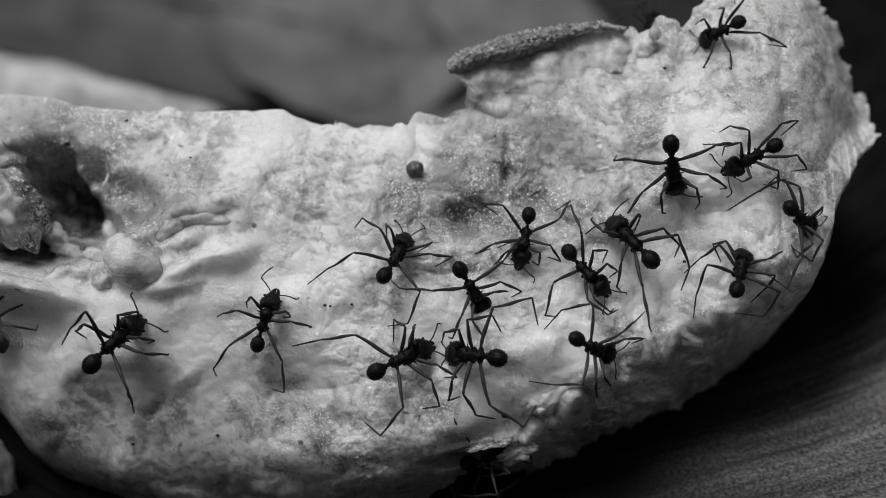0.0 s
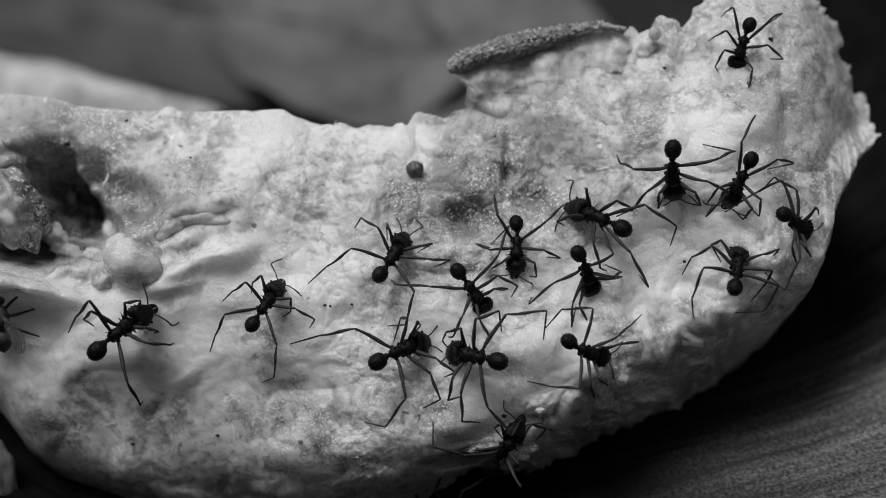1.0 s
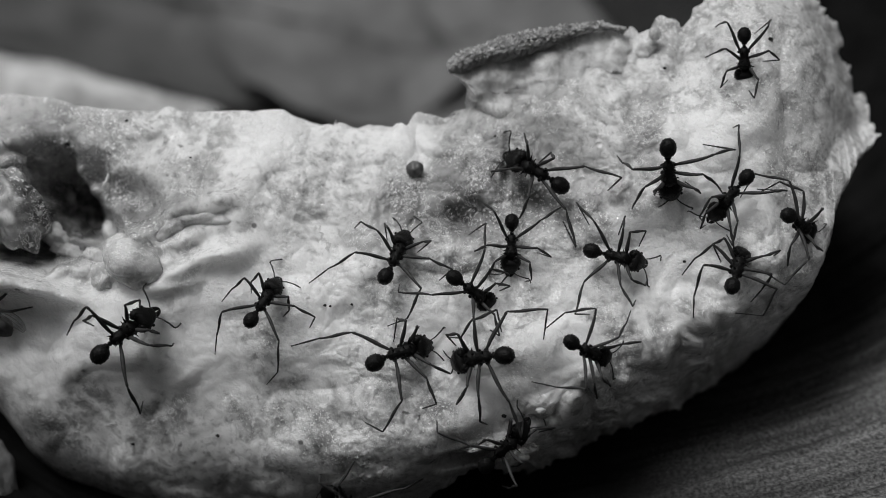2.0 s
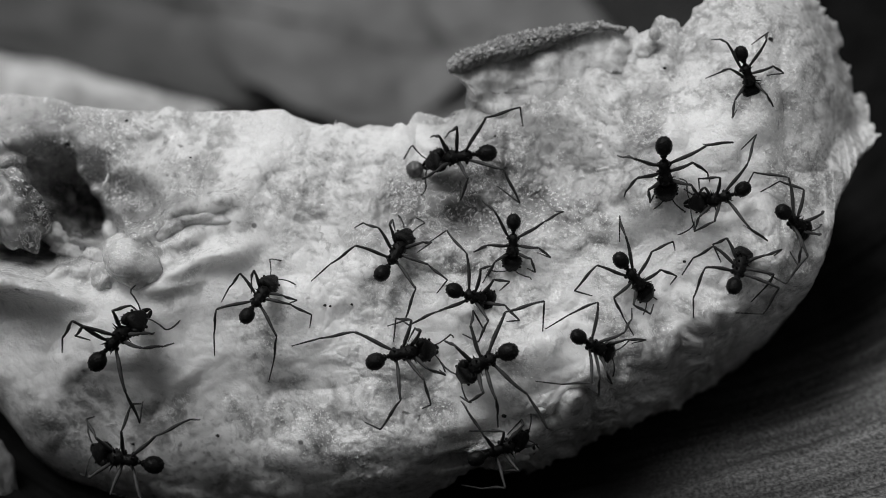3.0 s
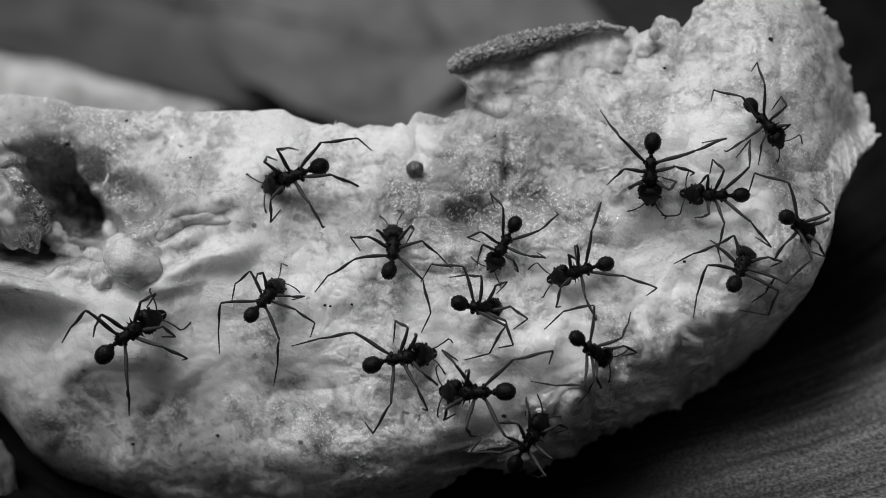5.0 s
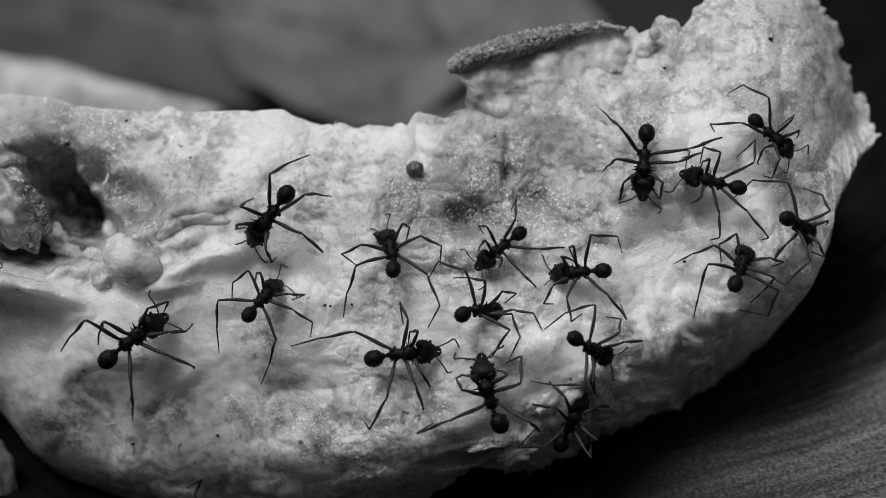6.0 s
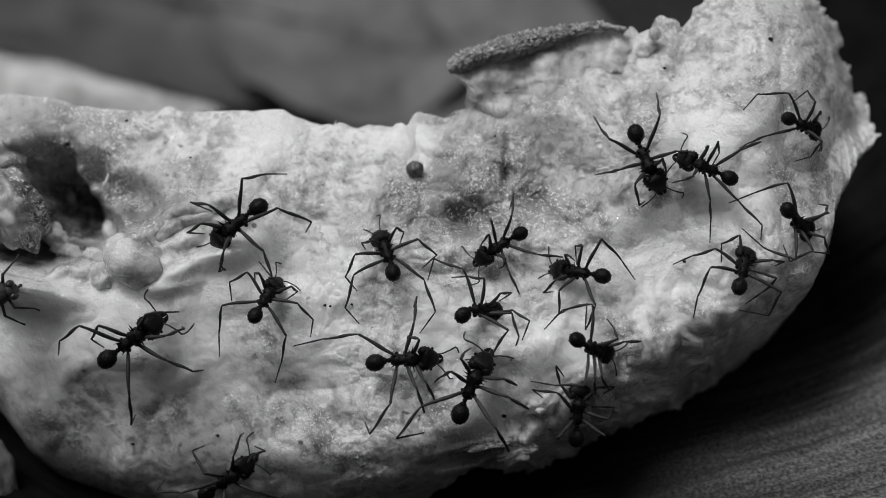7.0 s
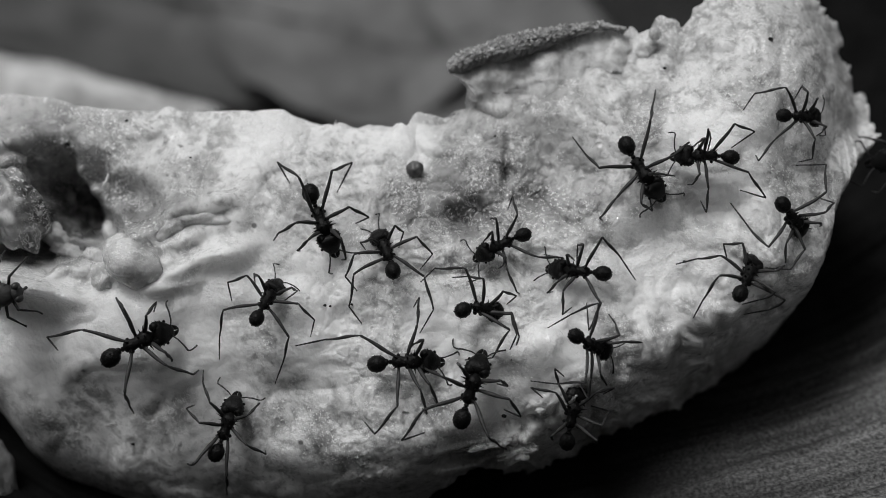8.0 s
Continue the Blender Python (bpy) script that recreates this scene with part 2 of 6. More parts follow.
def pieces(x, y, size, seed):
    """Broken pieces about size across: each one's own height, 0 to 1, and how near its edge a place is."""
    x, y = np.asarray(x, float) / size, np.asarray(y, float) / size
    i, j = np.floor(x).astype(np.int64), np.floor(y).astype(np.int64)
    best, second, height = np.full(x.shape, 9.0), np.full(x.shape, 9.0), np.zeros(x.shape)
    for a in (-1, 0, 1):
        for b in (-1, 0, 1):
            px, py = i + a + lattice(i + a, j + b, 0, seed), j + b + lattice(i + a, j + b, 1, seed)
            d = np.hypot(x - px, y - py)
            near = d < best
            second = np.where(near, best, np.minimum(second, d))
            height = np.where(near, lattice(i + a, j + b, 2, seed), height)
            best = np.where(near, d, best)
    return height, np.clip((second - best) * 4, 0, 1)


def bubbles(x, y, size, seed):
    """Rounded swellings of uneven size, about size apart, 0 to 1."""
    x, y = np.asarray(x, float) / size, np.asarray(y, float) / size
    i, j = np.floor(x).astype(np.int64), np.floor(y).astype(np.int64)
    total = np.zeros(x.shape)
    for a in (-1, 0, 1):
        for b in (-1, 0, 1):
            px, py = i + a + lattice(i + a, j + b, 0, seed), j + b + lattice(i + a, j + b, 1, seed)
            r = 0.35 + 0.6 * lattice(i + a, j + b, 2, seed)
            total = np.maximum(total, np.clip(1 - ((x - px) ** 2 + (y - py) ** 2) / (r * r), 0, 1) ** 0.75 * r)
    return total


def grid_mesh(name, places, wrap_u=False, wrap_v=False):
    """A mesh over a grid of places, an array (rows, columns, 3) in metres."""
    r, c, _ = places.shape
    i, j = np.meshgrid(np.arange(r if wrap_v else r - 1), np.arange(c if wrap_u else c - 1), indexing="ij")
    i2, j2 = (i + 1) % r, (j + 1) % c
    quads = np.stack([i * c + j, i * c + j2, i2 * c + j2, i2 * c + j], -1).reshape(-1, 4)
    me = bpy.data.meshes.new(name)
    me.vertices.add(r * c)
    me.vertices.foreach_set("co", places.reshape(-1).astype(np.float32))
    me.loops.add(quads.size)
    me.loops.foreach_set("vertex_index", quads.reshape(-1).astype(np.int32))
    me.polygons.add(len(quads))
    me.polygons.foreach_set("loop_start", np.arange(0, quads.size, 4, dtype=np.int32))
    me.update(calc_edges=True)
    me.validate()
    me.polygons.foreach_set("use_smooth", np.ones(len(me.polygons), dtype=bool))
    return me


def finish(name, bm, mat, smooth=True):
    """A bmesh in millimetres becomes a mesh in metres."""
    bmesh.ops.scale(bm, vec=(MM, MM, MM), verts=bm.verts)
    bmesh.ops.recalc_face_normals(bm, faces=bm.faces)
    me = bpy.data.meshes.new(name)
    bm.to_mesh(me)
    bm.free()
    me.materials.append(mat)
    for p in me.polygons:
        p.use_smooth = smooth
    return me


def loft(bm, stations, n=14, power=2.0, bumps=0.0):
    """A closed body along x through stations (x, z, half width, half height)."""
    rings = []
    for q, (x, z, ry, rz) in enumerate(stations):
        ring = []
        for k in range(n):
            a = 2 * math.pi * k / n
            c, s = math.cos(a), math.sin(a)
            c, s = math.copysign(abs(c) ** (2 / power), c), math.copysign(abs(s) ** (2 / power), s)
            r = 1 + bumps * noise.noise(Vector((x * 3.1, c * 2.3, s * 2.7 + 5)))
            ring.append(bm.verts.new((x, ry * c * r, z + rz * s * r)))
        rings.append(ring)
    for a, b in zip(rings, rings[1:]):
        for k in range(n):
            bm.faces.new((a[k], a[(k + 1) % n], b[(k + 1) % n], b[k]))
    bm.faces.new(rings[0][::-1])
    bm.faces.new(rings[-1])


def spine(bm, root, tip, radius, n=5):
    """A sharp cone from root to tip."""
    root, tip = Vector(root), Vector(tip)
    turn = (tip - root).to_track_quat("Z", "Y").to_matrix()
    ring = [bm.verts.new(root + turn @ Vector((radius * math.cos(6.2832 * k / n), radius * math.sin(6.2832 * k / n), 0))) for k in range(n)]
    top = bm.verts.new(tip)
    for k in range(n):
        bm.faces.new((ring[k], ring[(k + 1) % n], top))
    bm.faces.new(ring[::-1])


def tube(bm, places, radii, n=8):
    """A bent tapering tube through places."""
    places = [Vector(p) for p in places]
    rings = []
    for q, p in enumerate(places):
        way = (places[min(q + 1, len(places) - 1)] - places[max(q - 1, 0)]).normalized()
        side = way.cross(Vector((0, 0.2, 1))).normalized()
        up = side.cross(way)
        rings.append([bm.verts.new(p + radii[q] * (side * math.cos(6.2832 * k / n) + up * math.sin(6.2832 * k / n))) for k in range(n)])
    for a, b in zip(rings, rings[1:]):
        for k in range(n):
            bm.faces.new((a[k], a[(k + 1) % n], b[(k + 1) % n], b[k]))
    bm.faces.new(rings[0][::-1])
    bm.faces.new(rings[-1])


def knob(bm, at, r, squash=(1, 1, 1), sub=2, rough=0.0):
    """A lumpy ball joined into bm."""
    made = bmesh.ops.create_icosphere(bm, subdivisions=sub, radius=1.0)["verts"]
    for v in made:
        k = 1 + rough * noise.noise(v.co * 2.1 + Vector(at))
        v.co = Vector((v.co.x * squash[0], v.co.y * squash[1], v.co.z * squash[2])) * (r * k) + Vector(at)


def part(name, bm, mat, parent, label=""):
    ob = new(name, finish(name, bm, mat))
    ob.parent = parent
    if label:
        tagged(ob, label)
    return ob


# ---- the fruit: a thick chunk of pale flesh leaning back, closed all round ----
TOP_EDGE = ((-68.5, 12.5), (-58.1, 17.6), (-48.8, 18.1), (-39.4, 16.8), (-24.9, 16.2), (-18.7, 16.0), (-13.5, 14.1), (-8.3, 13.4), (-3.1, 14.7), (1.6, 14.9), (5.2, 19.7), (9.3, 22.3), (16.6, 23.3), (22.3, 23.9), (24.9, 24.9), (29.1, 25.9), (31.1, 28.2), (34.2, 30.6), (39.7, 30.9), (44.5, 29.7), (47.3, 26.8), (49.7, 22.2), (52.4, 18.5))
LOW_EDGE = ((-71.0, -3.2), (-60.2, -14.0), (-53.8, -20.4), (-51.6, -24.7), (-47.3, -28.5), (-40.9, -30.1), (-30.1, -31.7), (-19.3, -31.7), (-9.0, -31.2), (-2.0, -30.0), (0.8, -28.6), (2.6, -26.8), (6.6, -26.6), (8.6, -27.6), (15.0, -25.0), (21.5, -22.8), (27.9, -20.6), (36.0, -18.0), (42.2, -14.4), (45.0, -9.8), (45.8, -4.6), (46.0, 1.2), (47.4, 4.8), (51.0, 7.0), (52.4, 14.0))


def along(knots, u):
    """The height at u of a line through knots."""
    k = np.array(knots)
    order = np.argsort(k[:, 0])
    x, y = k[order, 0], k[order, 1]
    return np.interp(u, x, y)


def rough_edge(u, seed):
    return np.interp(u, (-18, -8), (0.35, 0.8)) * clouds(u, u * 0.31, 4.0, 2, seed) + np.interp(u, (-16, -9), (0.25, 1.1)) * np.abs(clouds(u, u * 0.4, 3.0, 2, seed + 9)) ** 0.8


def face_height(u, v):
    """How far the broken face stands out (w) at u, v."""
    u, v = np.asarray(u, float), np.asarray(v, float)
    # the outline is eased here, so that its corners leave no creases across the face
    ease = (-2.4, -1.2, 0.0, 1.2, 2.4)
    top, low = (sum(along(edge, u + d) for d in ease) / len(ease) for edge in (TOP_EDGE, LOW_EDGE))
    s = np.clip(2 * (v - low) / np.maximum(top - low, 0.5) - 1, -1, 1)
    # below the middle the face swells towards the light, then rolls under
    knee = np.interp(u, (-40, -25, -5, 13, 32), (0.34, 0.40, 0.57, 0.53, 0.40)) + 0.07 * clouds(u, v, 9.0, 2, 27)
    swell = np.interp(u, (-25, -5, 10, 40), (0.5, 4.0, 7.0, 6.0))
    below = np.clip(-s, 0, 1)
    roll = np.clip((below - knee) / (1 - knee), 0, 1)
    w = np.where(s > 0, -7 * np.abs(s) ** 3.0, swell * below - (np.interp(u, (-50, -30, 8, 28, 42), (14.0, 8.5, 9.0, 17.5, 30.0)) + swell) * roll ** np.interp(u, (-30, 0, 15, 28), (2.6, 2.0, 1.7, 1.5)))
    w = w - 13 * np.clip((u - 36) / 15, 0, 1) ** 2 - 3 * np.clip((-30 - u) / 30, 0, 1) ** 2
    for cu, cv, ru, rv, turn, amp, hard in RELIEF:
        c, q = math.cos(radians(turn)), math.sin(radians(turn))
        du, dv = u - cu, v - cv
        if amp < -9:
            # hollows have a ragged outline
            du, dv = du + 1.6 * clouds(u, v, 4.5, 3, 24), dv + 1.6 * clouds(u, v, 4.5, 3, 25)
        a, b = (du * c + dv * q) / ru, (-du * q + dv * c) / rv
        w = w + amp * np.exp(-((a * a + b * b) ** hard))
    return w


def face_detail(u, v):
    """Lumps, torn flakes and grain of the flesh."""
    wu, wv = u + 1.3 * clouds(u, v, 5.0, 2, 61), v + 1.3 * clouds(u, v, 5.0, 2, 67)
    gel = np.interp(u, (-26, -12, 10, 30), (0.36, 0.5, 0.45, 0.55))
    lumps = 0.9 * clouds(wu, wv, 9.0, 2, 3) + gel * (1.7 * np.abs(clouds(wu, wv, 6.0, 1, 19)) ** 0.8 + 0.55 * np.abs(clouds(wu, wv, 2.9, 1, 9)) ** 0.8)
    middle = np.exp(-((u - 2) / 19) ** 2 - ((v - 1) / 13) ** 2)
    torn = np.clip(0.02 + 0.75 * middle + 0.9 * clouds(u, v, 9.0, 2, 33), 0, 1)
    coarse = np.interp(u, (-24, -8), (0.3, 1.0))
    rubble = coarse * np.clip(0.45 + 0.9 * clouds(u, v, 13.0, 2, 35), 0, 1)
    lumps = lumps + 0.7 * rubble * (bubbles(wu + 0.25 * wv, wv * 1.15, 3.2, 75) - 0.3) + 0.3 * coarse * np.clip(0.3 + clouds(u, v, 8.0, 2, 36), 0, 1) * (bubbles(wu, wv + 0.2 * wu, 1.4, 77) - 0.3)
    block, inside = pieces(wu * 0.9 + 0.2 * wv, wv, 1.15, 71)
    crumb, inner = pieces(wu, wv * 0.9, 0.5, 73)
    flakes = 0.40 * block * (0.5 + 0.5 * inside) + 0.15 * crumb * inner + 0.18 * np.abs(clouds(wu, wv, 1.6, 2, 55))
    under = np.clip((0.45 * u - 19 - v) / 4, 0, 1) * np.clip(u / 8, 0, 1)
    lumps = lumps + under * 1.5 * np.abs(clouds(wu, wv, 3.6, 3, 29)) ** 0.8
    hollow = np.exp(-((u + 43) / 7) ** 2 - ((v - 5) / 8) ** 2)
    lumps = lumps + hollow * (1.8 * clouds(wu, wv, 4.5, 3, 15) + 0.8 * np.abs(clouds(wu, wv, 2.0, 2, 16)))
    return lumps + torn * coarse * flakes + 0.05 * clouds(u, v, 0.9, 2, 57) - 0.75


# hollows and humps of the face: u, v, reach across, reach up, turn, height, hardness
RELIEF = (
    (-32.6, 2.8, 3.0, 1.5, 25, 1.8, 1.8), (-37.9, -2.7, 1.4, 1.1, 10, 1.3, 1.8), (-31.3, -0.6, 2.3, 1.4, 20, 1.4, 1.8), (-37.0, 3.6, 1.6, 1.2, -35, 1.4, 1.6), (-29.0, 1.4, 2.6, 1.0, 14, 1.0, 1.8),
    (-41.0, -1.6, 1.7, 1.3, 10, 2.2, 1.8), (-45.0, -5.8, 4.6, 1.9, -6, 1.2, 1.4), (-50.5, -4.2, 3.0, 1.5, 6, 1.6, 1.8), (-43.6, -2.4, 1.1, 0.8, 30, 1.4, 1.8), (-30.0, -3.6, 3.2, 1.3, 10, 1.2, 1.8), (-24.0, 0.0, 3.4, 1.4, 10, 1.0, 1.8),
    (-41.6, 11.6, 1.4, 2.0, 20, 1.6, 2.0), (-20.0, 4.0, 3.0, 2.6, -30, 0.9, 2.0),
    (14.0, 8.5, 8.0, 5.0, 0, -2.4, 1.0),
    (-51.6, -3.8, 2.2, 1.3, 5, 1.7, 1.3), (-48.4, -3.2, 1.9, 1.2, 10, 1.8, 1.3), (-45.4, -4.0, 2.0, 1.1, -10, 1.6, 1.3), (-42.6, -5.2, 2.4, 1.0, -12, 1.3, 1.3),
    (-30.4, -2.2, 2.0, 1.2, 15, 1.7, 1.3), (-27.6, -1.4, 1.9, 1.0, 20, 1.5, 1.3), (-32.4, -4.4, 2.2, 1.2, 0, 1.4, 1.3), (-24.2, -0.6, 2.2, 0.9, 10, 1.2, 1.3),
    (-46.0, -7.4, 5.0, 0.8, 4, -0.4, 1.2), (-31.0, -17.0, 3.4, 0.9, 42, -0.8, 1.3), (-29.6, -15.6, 3.0, 0.9, 46, 0.8, 1.3),
    (-45.0, 5.4, 5.6, 2.7, -59, -13, 1.5), (-45.0, 10.0, 5.0, 3.4, 20, -3, 1.2), (-41.0, 5.4, 5.6, 3.4, -64, -5, 1.3), (-49.2, 0.4, 4.6, 1.6, -8, -8, 1.6), (-38.5, 1.0, 4.5, 2.6, -20, -4, 1.3),
    (-35.2, 0.0, 3.0, 2.5, -25, 4.5, 1.8), (-49.0, 3.8, 3.2, 3.8, 30, 3.0, 1.6), (-47.5, -3.8, 4.0, 1.5, -8, 3.5, 1.4),
    (-24.4, 4.4, 1.7, 0.8, 20, -0.8, 1.1), (2.6, -23.8, 3.2, 1.1, 12, -5.5, 1.5), (-33.0, -7.0, 12.0, 3.4, 4, 2.0, 1.1), (-36.0, -21.0, 12.0, 7.0, 0, -1.6, 1.0),
    (-36.0, -12.5, 14.0, 3.4, 3, 1.4, 1.2), (2.5, 3.2, 3.2, 2.0, 15, -2.2, 1.1), (10.0, 5.6, 2.0, 1.4, 0, -1.2, 1.2), (7.2, 9.5, 0.45, 3.4, -3, -0.9, 1.5), (7.6, 8.6, 0.9, 1.0, 0, -1.0, 2.0), (-0.5, 17.0, 1.2, 2.5, 20, -1.2, 1.5),
    (5.0, -22.0, 4.6, 0.9, 10, 1.6, 1.6), (8.6, -22.6, 0.9, 1.8, -10, 1.8, 1.6), (9.0, -10.8, 3.6, 1.8, 20, 1.0, 1.2), (11.5, -7.4, 1.3, 1.0, 20, -0.9, 1.5), (7.0, -7.0, 1.2, 0.9, 0, -0.8, 1.5),
    (-27.5, 5.0, 4.6, 1.5, 6, 1.6, 1.6), (-35.8, 6.0, 3.5, 2.2, -30, -3.5, 1.3),
    (-8.0, -8.0, 15.0, 7.0, -10, 1.6, 1.0), (27.0, 9.0, 12.0, 8.0, 30, 2.0, 1.0), (14.0, -10.5, 8.0, 4.0, 20, 1.4, 1.0),
)


# the face sampled once, so that feet and bodies find it quickly
FIELD_U, FIELD_V = np.arange(-90.0, 70.0, 0.4), np.arange(-48.0, 48.0, 0.4)
FIELD_AT = np.meshgrid(FIELD_U, FIELD_V)
FIELD_SMOOTH = face_height(*FIELD_AT)
FIELD_ROUGH = FIELD_SMOOTH + 0.6 * face_detail(*FIELD_AT)


def sample(field, u, v):
    x = min(max((u - FIELD_U[0]) / 0.4, 0.0), len(FIELD_U) - 1.001)
    y = min(max((v - FIELD_V[0]) / 0.4, 0.0), len(FIELD_V) - 1.001)
    i, j = int(x), int(y)
    fx, fy = x - i, y - j
    return float((field[j, i] * (1 - fx) + field[j, i + 1] * fx) * (1 - fy) + (field[j + 1, i] * (1 - fx) + field[j + 1, i + 1] * fx) * fy)


def fruit_point(u, v):
    """A place on the fruit's face, in the leaning frame."""
    return sample(FIELD_ROUGH, u, v)


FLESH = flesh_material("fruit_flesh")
# a copy of the flesh without the painted shade, for lumps in the hollow
FLESH_UNSHADED = flesh_material("flesh_unshaded", 0.72, 0.46, (), (), ())
PITH = flesh_material("fruit_pith", 0.72, 0.34, (), (), (), (0.38, 0.62), 0.25)


def build_fruit():
    cols, front, back = 1080, 560, 60
    u = np.concatenate([np.linspace(-68, 42, 900, endpoint=False), 42 + (TOP_EDGE[-1][0] - 42) * np.sin(np.linspace(0, 1, cols - 900) * math.pi / 2)])
    top = along(TOP_EDGE, u) + rough_edge(u, 40)
    low = along(LOW_EDGE, u) + rough_edge(u, 50)
    s = np.sin(np.linspace(-1, 1, front) * math.pi / 2 * 0.97) / math.sin(math.pi / 2 * 0.97)
    S, U = np.meshgrid(s, u, indexing="ij")
    V = low + (S + 1) / 2 * (top - low)
    edge = np.clip((1 - np.abs(S)) * 6, 0, 1)
    W = face_height(U, V) + face_detail(U, V) * (0.4 + 0.6 * edge)
    rim_top, rim_low = W[-1], W[0]
    a = np.linspace(0, math.pi, back + 2)[1:-1]
    A, UB = np.meshgrid(a, u, indexing="ij")
    mix = (1 + np.cos(A)) / 2
    VB = low + mix * (top - low)
    thick = 26 * np.clip((48 - np.abs(UB)) / 30 + 0.25, 0.15, 1)
    thick = thick + 30 * np.exp(-((UB + 43) / 9) ** 2)
    WB = rim_top * mix + rim_low * (1 - mix) - thick * np.sin(A) + 1.2 * clouds(UB, VB, 6, 3, 77)
    # the rim is torn: it wanders in and out at several sizes
    end = np.clip((u - 46) / 5, 0, 1)
    torn_rim = np.maximum(np.clip((np.abs(S) - 0.80) / 0.2, 0, 1) ** 2, end ** 2)
    soft = np.interp(U, (-18, -10, 2, 20, 40), (0.15, 0.5, 0.55, 0.7, 0.95))
    wander = np.interp(U, (-20, -10), (0.35, 0.9))
    U = U + torn_rim * (wander * clouds(U, V, 3.2, 2, 81) + soft * np.abs(clouds(U, V, 1.7, 2, 83)))
    V = V + torn_rim * (wander * clouds(U, V, 3.2, 2, 85) + soft * np.abs(clouds(U, V, 1.7, 2, 87)))
    UB = UB + np.abs(np.cos(A)) ** 4 * 0.6 * clouds(UB, VB, 3.0, 3, 89)
    P = np.concatenate([np.stack([U, V, W], -1), np.stack([UB, VB, WB], -1)], 0) * MM
    M = np.array(FACE)
    P = P @ M[:3, :3].T + M[:3, 3]
    P[..., 2] = np.maximum(P[..., 2], 0.0002)
    me = grid_mesh("fruit_chunk", P, wrap_v=True)
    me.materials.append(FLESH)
    return me


fruit = tagged(new("fruit_chunk", build_fruit()), "torn chunk of pale wet fruit flesh covered in ants", "fruit")

# ---- the stump under it and the soil beyond ----
RING_AT = (11.0, 82.0)


def build_stump():
    """A thick curved side of hollow stump; its grooved top slopes up to the outer rim, an added unseen bank."""
    r = np.concatenate([np.linspace(52, 74, 30), np.linspace(74.3, 130, 270), np.linspace(131, 192, 60)])
    a = np.radians(np.linspace(214, 388, 700))
    R, A = np.meshgrid(r, a, indexing="ij")
    X, Y = R * np.cos(A), R * np.sin(A)
    side = np.clip((np.degrees(A) - 262) / 22, 0, 1)
    rise = np.clip(R - 84, 0, None) * side * side * (3 - 2 * side)
    # steep outer bank, out of view, added to keep low skylight off the fruit
    rise = rise + 2.6 * np.clip(R - 113, 0, None)
    ripple = 0.5 * grain(R / 2.2, A * 2.0, 0, 5) + 0.32 * grain(R / 0.8, A * 4.0, 0, 6) + 0.14 * grain(R / 0.35, A * 9.0, 0, 7) + 0.18 * clouds(X, Y, 2.0, 3, 8)
    Z = 0.5 * rise - 0.0003 * np.clip(rise, 0, 40) ** 2 + ripple - 0.6
    Z = Z - 3.0 * np.clip((60 - R) / 8, 0, 1) ** 2
    top = np.stack([X, Y, Z], -1)
    low = top.copy()
    low[..., 2] = -101
    step = np.linspace(0, 1, 5)[1:-1]
    inner = np.stack([np.concatenate([top[0][:, :2], (top[0][:, 2] * (1 - f) - 101 * f)[:, None]], 1) for f in step[::-1]])
    outer = np.stack([np.concatenate([top[-1][:, :2], (top[-1][:, 2] * (1 - f) - 101 * f)[:, None]], 1) for f in step])
    ring = np.concatenate([inner, top, outer, low[::-1][::12]], 0) * MM
    me = grid_mesh("hollow_stump", ring, wrap_v=True)
    bm = bmesh.new()
    bm.from_mesh(me)
    bmesh.ops.holes_fill(bm, edges=[e for e in bm.edges if e.is_boundary], sides=0)
    bm.to_mesh(me)
    bm.free()
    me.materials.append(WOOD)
    return me


stump = tagged(new("hollow_stump", build_stump()), "dark hollow stump with curved grooved grain under the fruit", "stump")
stump.location = (RING_AT[0] * MM, RING_AT[1] * MM, 0)

n_ground = np.concatenate([-np.geomspace(300, 0.15, 60), np.linspace(-0.14, 0.14, 60), np.geomspace(0.15, 300, 60)])
GX, GY = np.meshgrid(n_ground, n_ground)
GZ = -0.100 + 0.0012 * clouds(GX * 1000, GY * 1000, 30, 3, 2)
soil_mesh = grid_mesh("ground", np.stack([GX, GY, GZ], -1))
soil_mesh.materials.append(SOIL)
ground = tagged(new("ground", soil_mesh), "dark damp soil round the hollow stump", "ground", kind="structure")


# ---- parts of the fruit ----
def lump(name, at, half, turn=0.0, seed=1, mat=None, parent=None, rough=0.20, sub=5, label=""):
    """A rounded, uneven lump of flesh; at and half-sizes in the leaning frame."""
    bm = bmesh.new()
    bmesh.ops.create_icosphere(bm, subdivisions=sub, radius=1.0)
    spin = Matrix.Rotation(radians(turn), 3, "Z")
    off = Vector((seed * 3.7, seed * 1.3, seed * 7.1))
    for q in bm.verts:
        d = q.co.normalized()
        k = 1 + rough * noise.noise(d * 1.5 + off) + 0.4 * rough * noise.noise(d * 3.6 + off) + 0.1 * rough * abs(noise.noise(d * 8 + off))
        q.co = spin @ Vector((d.x * half[0] * k, d.y * half[1] * k, d.z * half[2] * k)) + Vector(at)
    me = finish(name, bm, mat or FLESH)
    me.transform(FACE)
    ob = new(name, me)
    if parent:
        ob.parent = parent
    if label:
        tagged(ob, label)
    return ob


def face_lump(u, v, ru, rv, rw, turn=0, seed=1, sink=0.35, mat=None, sub=4, rough=0.2):
    return lump("flesh_lump", (u, v, float(face_height(u, v)) - rw * sink), (ru, rv, rw), turn, seed, mat, fruit, rough, sub)


